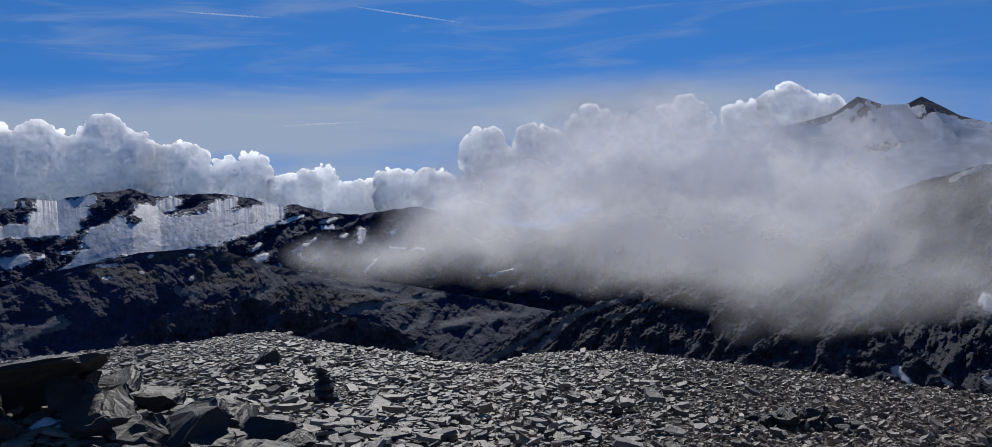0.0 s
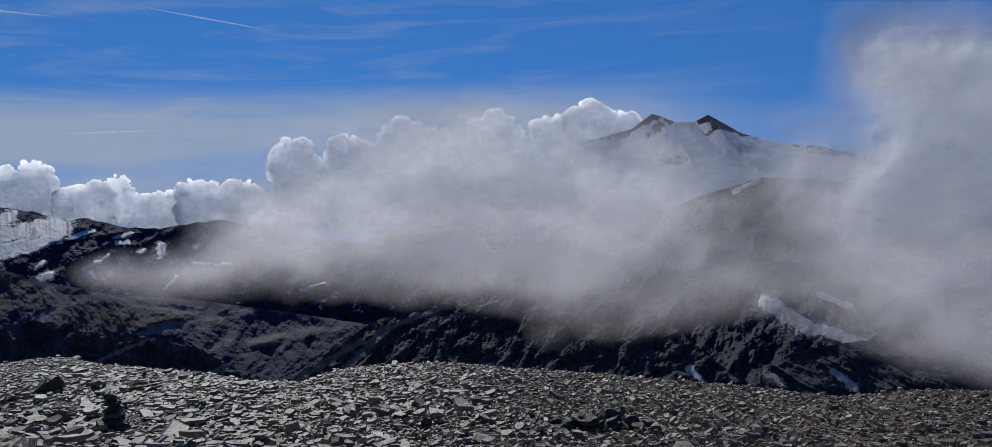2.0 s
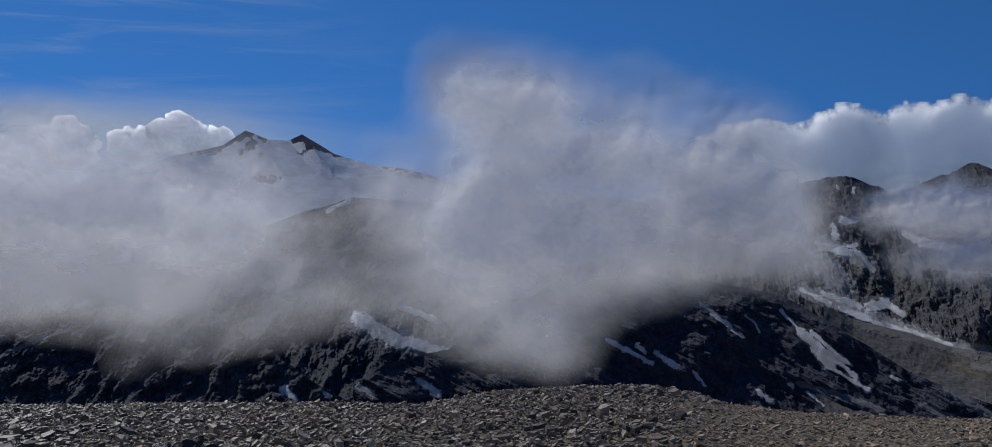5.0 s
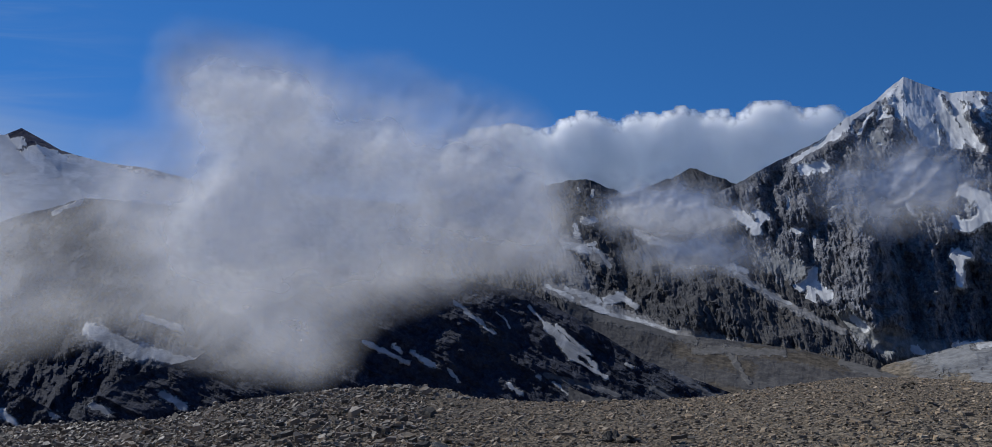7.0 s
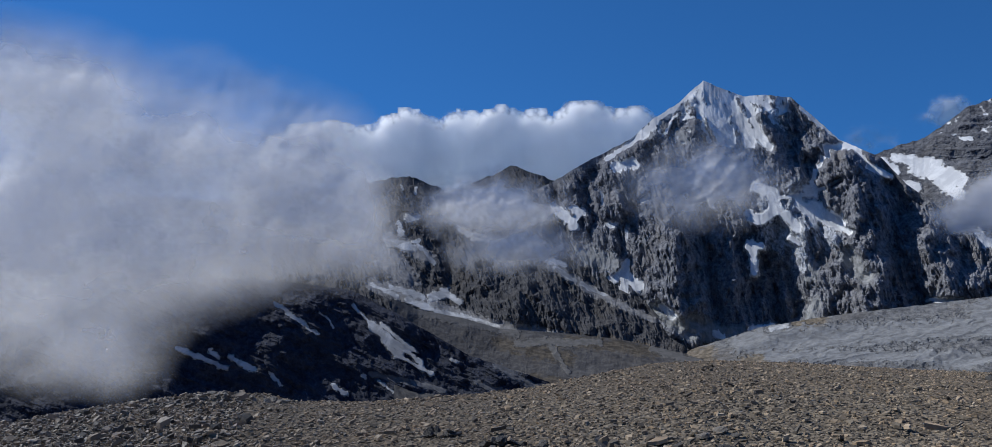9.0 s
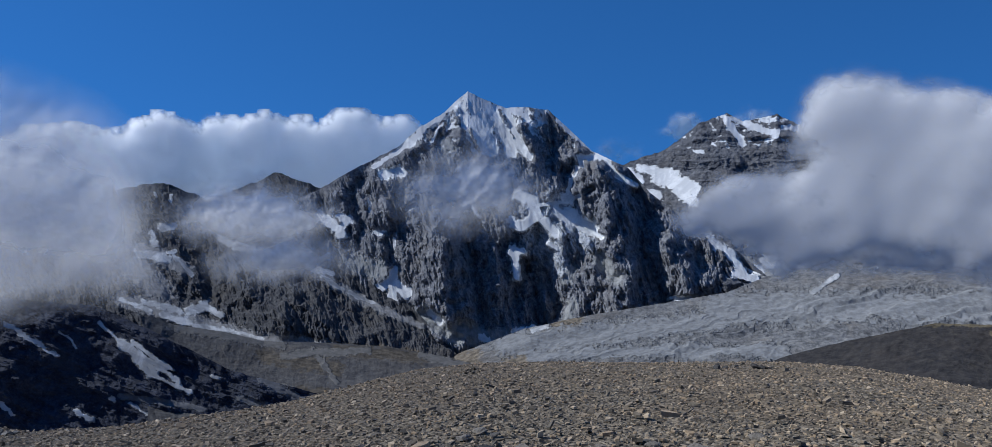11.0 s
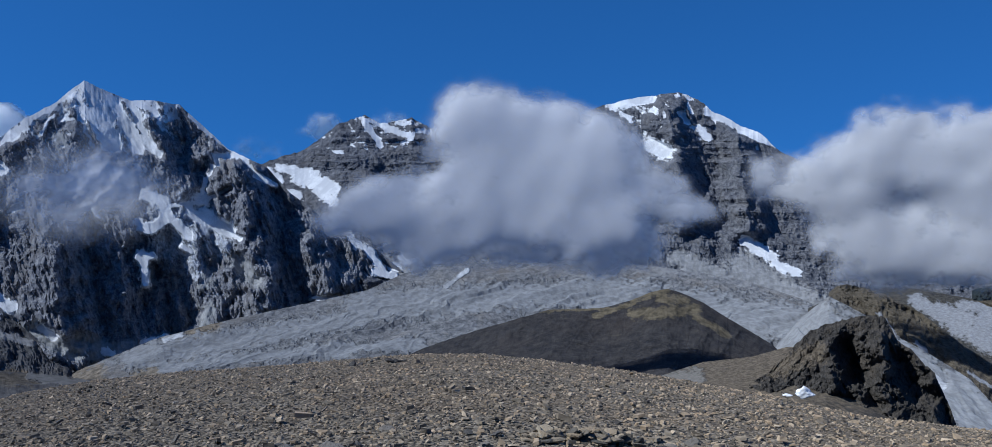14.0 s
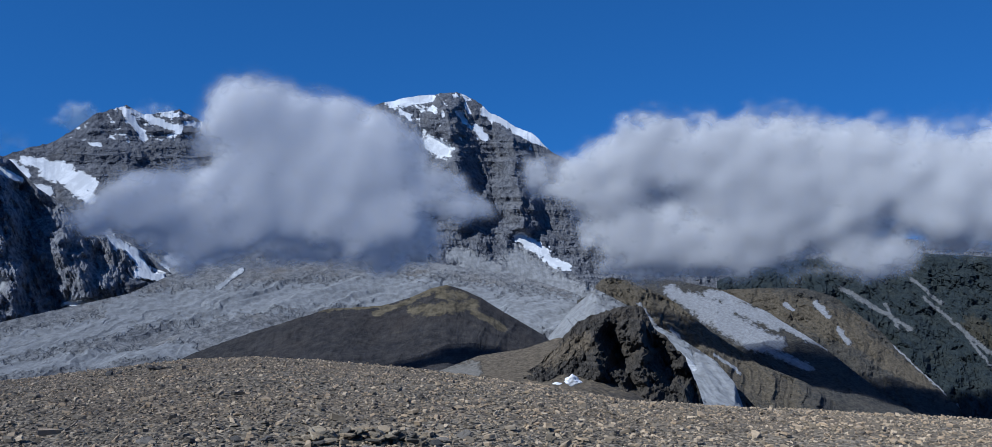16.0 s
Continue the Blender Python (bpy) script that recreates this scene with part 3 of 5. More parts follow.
mountain("grey_valley_floor",
         [(-59.4, -7.56, 2640), (-61.08, -8.33, 2660), (-63.9, -8.93, 2680), (-66.45, -9.7, 2700), (-70.27, -10, 2720), (-74.23, -10.39, 2740), (-77.9, -11.12, 2760), (-80.38, -11.78, 2760), (-83.3, -12.68, 2760)],
         [(-59.4, -15.5, 1900), (-83.3, -15.5, 1950)], FLOOR, "gentle grey-brown valley floor of rubble and thin turf", seed=89, crag=14, cell=150, rough=0.03, rows=150, chisel=0.4, lift=0.12, lump=0.6,
         scree=[(-61.08, -8.44, -67.57, -9.98, 0.38), (-69.48, -10.43, -70.99, -12.5, 0.23), (-76.67, -11.03, -79.96, -11.97, 0.35), (-67.56, -10.68, -73.02, -10.64, 0.31), (-67.5, -12.61, -69.4, -13.54, 0.27)],
         turf=[(-71.04, -10.53, -76.66, -11.23, 0.54), (-66.43, -10.59, -71.01, -11.71, 0.62), (-68.64, -12.9, -71.76, -13.41, 0.31), (-78.31, -11.1, -80.38, -11.58, 0.54)])
mountain("snow_pyramid_peak",
         [(-66.5, -2.0, 3850), (-68.6, -0.8, 3830), (-70.3, -0.02, 3800), (-72.8, 1.38, 3800), (-75.2, 2.56, 3800), (-76.8, 3.93, 3800), (-78.4, 4.87, 3800), (-79.9, 6.22, 3800), (-81.3, 5.53, 3800),
          (-82.4, 5.09, 3800), (-83.7, 5.11, 3780), (-85.2, 4.88, 3760), (-86.6, 3.55, 3740), (-88, 2.17, 3700), (-89, 1.68, 3650), (-90.4, 0.97, 3600), (-91.7, -0.55, 3560), (-94, -2.4, 3500), (-97.5, -4.6, 3450), (-100, -6.8, 3400)],
         [(-66.5, -12, 3150), (-72.2, -11.9, 3120), (-78.3, -12.0, 3120), (-80.8, -11.6, 3120), (-85, -11.0, 3120), (-93, -10, 3150), (-100, -9, 3200)], PALE,
         "steep grey rock pyramid with a snowy top and hanging ice", step=0.045, rows=360, seed=29, crag=58, cell=230, rough=0.10, gully=1.25, shear=-0.5, dust=2.9, upright=1.3,
         snow=[(-79.55, 5.9, -78.63, 5.09, 0.19), (-78.88, 5.38, -78.01, 4.56, 0.19), (-78.13, 4.68, -76.77, 3.75, 0.35), (-76.97, 3.75, -75.94, 2.81, 0.35), (-76.14, 2.93, -74.92, 2.08, 0.23), (-75, 2.12, -73.7, 1.36, 0.15), (-74.37, 0.86, -75.38, 1.02, 0.42), (-78.2, 4.15, -77.44, 2.93, 0.08), (-78.6, 3.74, -79.22, 3.94, 0.08), (-80.04, 5.98, -80.67, 4.35, 0.35), (-80.7, 5.78, -81.91, 4.13, 0.46), (-80.88, 4.55, -81.46, 2.28, 0.46), (-81.91, 4.13, -82.71, 2.26, 0.5), (-80.27, 4.96, -81.05, 2.28, 0.31), (-82.34, 5.16, -83.37, 4.74, 0.27), (-82.93, 2.88, -83.95, 1.83, 0.23), (-79.54, 5.37, -80.65, 2.9, 0.19), (-79.32, 4.97, -80.22, 2.29, 0.12), (-82.34, 5.07, -82.74, 4.33, 0.31), (-83.38, 4.94, -83.78, 4.32, 0.23), (-82.74, 4.12, -83.54, 2.25, 0.27), (-85.86, 4.29, -86.89, 3.25, 0.23), (-86.89, 3.45, -87.8, 2.53, 0.27), (-87.72, 2.53, -88.63, 1.98, 0.19), (-87.21, 1.79, -88.75, 1.81, 0.23), (-87.21, 1.79, -87.37, 1.29, 0.19), (-87.07, 1.17, -86.73, 0.34, 0.12), (-86.64, 0.34, -86.51, -0.29, 0.15), (-86.51, -0.29, -86.71, -1.34, 0.15), (-88.75, 1.93, -89.78, 0.5, 0.15), (-89.78, 0.5, -90.81, -0.14, 0.23), (-86.62, -1.75, -86.82, -2.38, 0.42), (-86.82, -2.38, -87.86, -2.9, 0.58), (-87.86, -2.9, -88.56, -3.45, 0.19), (-86.4, -2.38, -86.6, -3.01, 0.23), (-83.16, -0.66, -84.12, -1.01, 0.5), (-84.12, -1.09, -84.31, -2.14, 0.46), (-84.31, -2.14, -83.25, -2.75, 0.42), (-82.63, -2.32, -83.13, -2.83, 0.35), (-84.53, -1.31, -86.42, -1.04, 0.15), (-86.13, -0.78, -86.42, -1.04, 0.35), (-85.57, -1.53, -86.19, -2.17, 0.38), (-84.93, -2.36, -85.55, -3.29, 0.31), (-85.12, -3.82, -85.74, -4.25, 0.19), (-82.81, -4.2, -83.07, -6.09, 0.31), (-82.6, -4.41, -83.35, -4.34, 0.31), (-74.87, -5.54, -74.73, -6.48, 0.35), (-74.53, -6.26, -73.51, -6.84, 0.35), (-75.13, -6.49, -75.73, -7.04, 0.38), (-74.81, -6.48, -74.71, -7.29, 0.38), (-77.22, -8.28, -77.86, -8.84, 0.27), (-76.94, -7.91, -77.06, -7.95, 0.15), (-80.15, -1.45, -80.56, -2.08, 0.15), (-81.2, -0.84, -81.61, -1.26, 0.12), (-75.85, -1.37, -76.26, -1.17, 0.23), (-73.37, -0.84, -73.31, -1.53, 0.12), (-73.72, -2.97, -74.12, -2.98, 0.23), (-74.92, -3.41, -74.94, -4.03, 0.12), (-86.84, -0.92, -87.17, -0.8, 0.15), (-87.47, -0.51, -88.1, -0.23, 0.1), (-82.72, -9.6, -84.2, -9.42, 0.23), (-80.62, -9.95, -81.04, -10.17, 0.23), (-70.17, -1.67, -70.66, -2.28, 0.31), (-70.66, -2.08, -71.62, -3.12, 0.35), (-71.45, -1.9, -72.03, -2.11, 0.31), (-72.03, -2.11, -71.43, -2.71, 0.23), (-95.32, -3.09, -95.93, -4.12, 0.23), (-95.93, -3.92, -96.94, -4.53, 0.23), (-96.74, -4.53, -97.54, -5.56, 0.31), (-97.14, -5.76, -98.34, -6.16, 0.31), (-93.03, -7.43, -94.68, -7.34, 0.15)],
         scree=[(-86.57, -5.52, -86.35, -6.35, 0.38), (-88.46, -4.91, -89.49, -6.17, 0.62), (-71.97, -4.95, -73.95, -5.43, 0.85), (-76.72, -8.39, -79.16, -10.11, 0.54), (-79.18, -9.29, -82.5, -10.42, 0.62), (-86.31, -8.84, -86.75, -7.81, 0.46), (-85.88, -9.45, -87.99, -9.06, 0.69), (-78.38, 2.72, -78.58, 2.51, 0.54), (-82.09, -9.79, -79.99, -10.34, 0.54)],
         bumps=[(-77.48, -1.4, -78.35, -9.27, 2.12, 230), (-83.85, -4.43, -84.41, -9.02, 2.12, -170), (-88.33, 1.36, -89.69, -7.83, 1.85, 200), (-82.74, 4.33, -85.17, -0.27, 1, 90), (-80.29, 5.98, -81.25, 1.86, 1.15, 90), (-92.64, -3.69, -94.27, -7.01, 1.54, 150), (-75.33, 2.73, -74.44, -1.35, 1.54, 120)], streak=1.0, turf=[(-85.78, -1.53, -84.71, -3.61, 1.46), (-85.55, -3.2, -85.94, -5.3, 0.77), (-86.82, -2.38, -87.43, -3.86, 0.85), (-83.48, -1.5, -83.89, -2.13, 0.69)], tall=1.9)
mountain("banded_grey_peak",
         [(-87, 0.0, 4300), (-89.4, 0.93, 4300), (-90.2, 1.33, 4300), (-92.7, 2.12, 4300), (-94.8, 3.72, 4300), (-96.6, 4.41, 4300), (-97.6, 3.86, 4300), (-99.6, 4.2, 4300), (-100.8, 3.56, 4300),
          (-105, 2.25, 4300), (-108.6, 2.14, 4300), (-112, 1.5, 4300)],
         [(-87, -9, 3200), (-112, -8, 3200)], LIME, "banded grey limestone peak with a snow saddle", seed=31, crag=24, cell=260, rough=0.16, step=0.05, rows=240, upright=0.9, dust=3.3, gully=0.9, shear=-0.5, bands=34,
         snow=[(-90.4, 0.7, -91.02, 0.28, 0.38), (-91.03, 0.98, -93.5, 0.66, 0.27), (-92.27, 0.47, -94.52, -0.39, 0.54), (-93.5, -0.38, -94.52, -1.22, 0.38), (-90.6, -0.76, -92.26, -0.78, 0.46), (-90.18, -0.34, -90.39, -0.96, 0.31), (-96.38, 4.29, -97.58, 2.43, 0.23), (-96.78, 4.07, -99.18, 4.21, 0.19), (-97.59, 3.85, -99.57, 2.99, 0.27), (-94.54, 2.08, -95.15, 1.95, 0.12), (-95.32, -3.09, -95.93, -4.12, 0.23), (-95.93, -3.92, -96.94, -4.53, 0.23), (-96.74, -4.53, -97.54, -5.56, 0.31), (-98.95, -5.14, -100.34, -4.93, 0.31), (-97.14, -5.76, -98.34, -6.16, 0.31), (-95.2, -3.0, -97.2, -5.6, 0.25), (-99, -5, -101.2, -5.0, 0.45), (-96.8, -5.8, -98.6, -5.6, 0.35)],
         scree=[(-96, -5, -100, -5.8, 0.8)], bumps=[(-93.5, -4.5, -96.5, -6, 1.0, 120)], chisel=0.75)
mountain("broad_rock_massif",
         [(-104, 0.5, 4500), (-107, 1.6, 4500), (-109.1, 2.98, 4500), (-111.2, 4.57, 4500), (-112.4, 4.94, 4500), (-113.9, 5.29, 4500), (-115.5, 5.44, 4500), (-117, 5.61, 4500), (-118.2, 5.14, 4500), (-119.3, 4.31, 4480),
          (-120.8, 3.49, 4460), (-122.2, 2.86, 4450), (-123.3, 1.7, 4430), (-126, 0.3, 4400), (-128.6, -0.72, 4350), (-134.6, -2.31, 4200), (-140.3, -3.41, 4100), (-145.6, -3.64, 4050), (-153, -3.9, 4000)],
         [(-104, -8.5, 3400), (-125, -9.5, 3450), (-132, -9, 3600), (-153, -9, 3750)], LIME, "broad grey rock massif with an ice cap", seed=37, crag=36, cell=250, rough=0.14, rows=280, step=0.055, gully=1.0, shear=-0.7, upright=1.2, dust=4.3, bands=26,
         snow=[(-112.8, 4.85, -115.3, 5.3, 0.32), (-113.4, 4.3, -114, 4.0, 0.2), (-115.2, 2.3, -116.2, 1.9, 0.6), (-117.2, 4.3, -117.6, 3.8, 0.25), (-118.4, 3.3, -118.8, 2.7, 0.3), (-118.8, 4.4, -120.6, 3.5, 0.3), (-120.8, 3.3, -123, 2.2, 0.3),
               (-121.2, -3.9, -122.8, -4.8, 0.4), (-123, -5.3, -124.4, -5.8, 0.3)],
         scree=[(-121, -5.6, -126, -8.6, 1.4), (-117, -5, -120, -6.4, 0.8)],
                  bumps=[(-116, 5.4, -117.6, -2, 1.6, 180), (-120.5, 3.4, -121.5, -3, 1.3, 150)], chisel=0.75, tall=1.4)
mountain("debris_covered_glacier",
         [(-76.5, -12.6, 2900), (-79, -11.0, 2950), (-83.5, -9.44, 2980), (-88.3, -8.48, 3020), (-92.4, -7.8, 3080), (-96.6, -7.0, 3150), (-99.1, -5.95, 3300), (-102.9, -5.05, 3350), (-109.1, -5.2, 3350), (-115.1, -5.5, 3300),
          (-120.9, -6.3, 3250), (-124.5, -7.4, 3150), (-127.9, -8.78, 3050), (-131, -10.5, 2900)],
         [(-76.5, -14, 2200), (-131, -15.5, 1700)], MORAINE, "grey debris-covered glacier tongue with moraine waves", seed=41, crag=10, cell=400, rough=0.05, rows=260, upright=1.0, lift=0.12, flow=(0.12, 1.3, 0.42, 0.6),
         scree=[(-82, -10.4, -96, -8.8, 0.9), (-96, -8, -112, -7.3, 1.3), (-112, -7.5, -130, -10, 1.8), (-84, -11, -100, -10.6, 0.6)], snow=[(-84, -9.5, -85, -9.2, 0.2), (-101.8, -6.8, -103.2, -5.7, 0.2)],
         turf=[(-80, -11.2, -77.6, -11.6, 0.8), (-86.6, -8.6, -84.4, -10.6, 1.0), (-85, -10.4, -82.6, -11.4, 0.8)], chisel=0.25)
mountain("brown_grass_hill",
         [(-95, -13.2, 2000), (-98.5, -11.6, 2000), (-100, -10.94, 2000), (-103.8, -9.77, 2000), (-108.6, -8.46, 2000), (-112.2, -8.3, 2000), (-114, -7.8, 2000), (-115.3, -7.25, 2000), (-116.3, -7.0, 2000), (-117.3, -7.3, 2000),
          (-118.6, -7.85, 1980), (-120.3, -8.88, 1960), (-122.8, -10.31, 1930), (-124.1, -11.32, 1900), (-128, -13.8, 1850)],
         [(-95, -15.4, 1250), (-128, -16.5, 1250)], HILL, "smooth brown hill with dry grass on its crest", seed=43, crag=15, cell=240, rough=0.05, rows=150, lift=0.08, gully=0.8, shear=0.6,
         turf=[(-114.09, -7.61, -116.13, -6.97, 0.46), (-115.73, -7.59, -117.55, -7.76, 0.38), (-114.09, -8.64, -118.15, -8.35, 0.46), (-106.59, -8.56, -112.44, -8.33, 0.15), (-118.15, -8.75, -120.14, -9.89, 0.27), (-111.61, -8.87, -114.09, -8.02, 0.23)], chisel=0.6)
mountain("grassy_valley_ridge",
         [(-126.2, -7.0, 2600), (-126.6, -6.6, 2600), (-127.2, -6.45, 2550), (-129.3, -6.9, 2500), (-131.4, -8.0, 2450), (-133.6, -9.7, 2350), (-136.8, -11.7, 2250), (-139.6, -12.6, 2200), (-143, -14.6, 2100)],
         [(-126.2, -7.3, 2450), (-128.4, -8.6, 2350), (-130, -10.3, 2150), (-131.5, -12.4, 1950), (-135, -15.5, 1750), (-143, -16.5, 1650)], TURF, "long brown grassy ridge above a glacier tongue", seed=47, crag=34, cell=140, rough=0.05, rows=150, gully=1.1, shear=-1.0,
         turf=[(-124, -7, -131, -8.4, 1.6), (-131, -9, -138, -13.4, 1.7)], chisel=1.0, scree=[(-129.05, -8.14, -130.3, -9.73, 0.15), (-131.11, -9.7, -132.74, -11.24, 0.15), (-133.94, -11.19, -135.53, -12.28, 0.12)])
mountain("pale_glacier_tongue",
         [(-123, -10.6, 2300), (-124.6, -8.6, 2300), (-126.2, -7.2, 2280), (-128.2, -8.2, 2220), (-130, -9.4, 2120), (-132, -10.4, 2050), (-134, -11.6, 1950), (-135.2, -12.9, 1850), (-136, -15, 1750)],
         [(-123, -11.2, 1900), (-129, -11.8, 1750), (-133, -15, 1500), (-136, -16.5, 1450)], MORAINE, "pale grey-blue glacier tongue beside the grassy ridge", seed=83, crag=6, cell=140, rough=0.03, rows=110, flow=(0.9, 2.4, -2.0, 0.24),
         scree=[(-124, -9, -135, -14, 3.0)], snow=[(-129, -9.8, -132.6, -12.0, 0.25)], chisel=0.25)
mountain("pale_moraine_trough",
         [(-125, -8.0, 2950), (-128, -6.6, 2950), (-130.9, -6.5, 2900), (-134, -7.0, 2800), (-137, -8.3, 2700), (-140.6, -10.4, 2600), (-144, -12.9, 2450), (-148, -15.0, 2350)],
         [(-125, -9.5, 2650), (-134, -13.5, 2250), (-148, -16.5, 1900)], TURF, "pale moraine trough between two grassy ridges", seed=59, crag=20, cell=260, rough=0.05, rows=130, gully=0.9, shear=-1.2,
         scree=[(-134.3, -8.77, -137.82, -10.38, 0.62), (-132.29, -7.64, -134.68, -8.36, 0.54), (-131.08, -7.26, -133.1, -8.42, 0.54), (-133.1, -8.42, -136.28, -10.27, 0.77), (-135.89, -10.29, -139.73, -11.69, 0.31), (-134.68, -7.96, -137.79, -9.01, 0.58), (-137.79, -9.01, -140.44, -10.21, 0.31), (-140.44, -10.21, -144.1, -12.45, 0.19), (-133.49, -7.4, -136.62, -7.68, 0.38)], chisel=0.7)
mountain("far_wooded_slope",
         [(-134, -6.5, 3700), (-138, -5.2, 3700), (-142, -4.6, 3700), (-146, -4.4, 3650), (-153, -4.5, 3600)], [(-134, -11, 2900), (-153, -16, 2300)], WOODS, "dark blue-green valley side with scree runs and woods",
         seed=71, crag=48, cell=200, rough=0.08, rows=190, gully=0.8, shear=-1.0, scree=[(-141.47, -6.67, -145.4, -8.91, 0.19), (-146.03, -6.99, -149.65, -10, 0.15), (-145.33, -5.91, -147.05, -7.3, 0.15), (-148.07, -8.69, -149.67, -10.71, 0.12), (-143.98, -7.5, -144.71, -8.96, 0.12)], turf=[(-148.6, -8.4, -152, -11, 0.7)], chisel=1.0)
mountain("green_valley_ridge",
         [(-131, -8.6, 3300), (-133, -7.2, 3300), (-136.6, -6.9, 3250), (-139.3, -6.8, 3200), (-141, -7.2, 3150), (-143.3, -8.8, 3050), (-145.8, -11.1, 2900), (-148.5, -13.34, 2700), (-151, -15, 2600)],
         [(-131, -10, 3000), (-140, -13.0, 2600), (-151, -16.5, 2000)], TURF, "olive-brown ridge with dark woods on its lower flank", seed=53, crag=30, cell=170, rough=0.08, rows=150, gully=1.0, shear=-1.0,
         turf=[(-135, -7.4, -142, -9.2, 1.2), (-142, -9.4, -146, -12, 0.7)], scree=[(-140.02, -7.72, -140.77, -8.45, 0.23), (-141.34, -9.19, -141.9, -9.92, 0.19), (-144.39, -9.92, -146.49, -11.77, 0.08), (-146.49, -11.77, -148.53, -13.52, 0.08), (-138.15, -7.81, -138.72, -8.17, 0.15)], chisel=1.0)


# ---- clouds ----
def heaped(az, el, blobs, rng):
    """Heaped puffs: domes on domes, in degrees of height, and how far inside their rim each point lies."""
    h, inside = np.zeros_like(az), np.full_like(az, -9.0)
    for ca, ce, ra, re, _ in blobs:
        m = min(ra, re)
        q = ((az - ca) / ra) ** 2 + ((el - ce) / re) ** 2
        h = np.maximum(h, 0.8 * m * np.sqrt(np.clip(1 - q, 0, 1)))
        inside = np.maximum(inside, m * (0.97 - np.sqrt(q)))
    for count, lo, hi, reach in ((14, 0.30, 0.48, 0.85), (46, 0.13, 0.24, 1.0), (110, 0.06, 0.11, 1.04)):
        base = h.copy()
        for ca, ce, ra, re, _ in blobs:
            m = min(ra, re)
            for _i in range(count):
                t, k = rng.uniform(0, 2 * np.pi), reach * np.sqrt(rng.uniform(0.05, 1))
                pa, pe, r = ca + ra * k * np.cos(t), ce + re * k * np.sin(t), m * rng.uniform(lo, hi)
                j0, j1 = np.searchsorted(az[0], [pa - r, pa + r])
                i0, i1 = np.searchsorted(el[:, 0], [pe - r, pe + r])
                if i1 <= i0 or j1 <= j0:
                    continue
                cut = (slice(i0, i1), slice(j0, j1))
                d = np.hypot(az[cut] - pa, el[cut] - pe)
                at = base[min(i1 - 1, (i0 + i1) // 2), min(j1 - 1, (j0 + j1) // 2)]
                h[cut] = np.maximum(h[cut], np.where(d < r, at * 0.96 + 0.75 * np.sqrt(np.clip(r * r - d * d, 0, None)), 0))
                inside[cut] = np.maximum(inside[cut], r - d)
    return h, inside


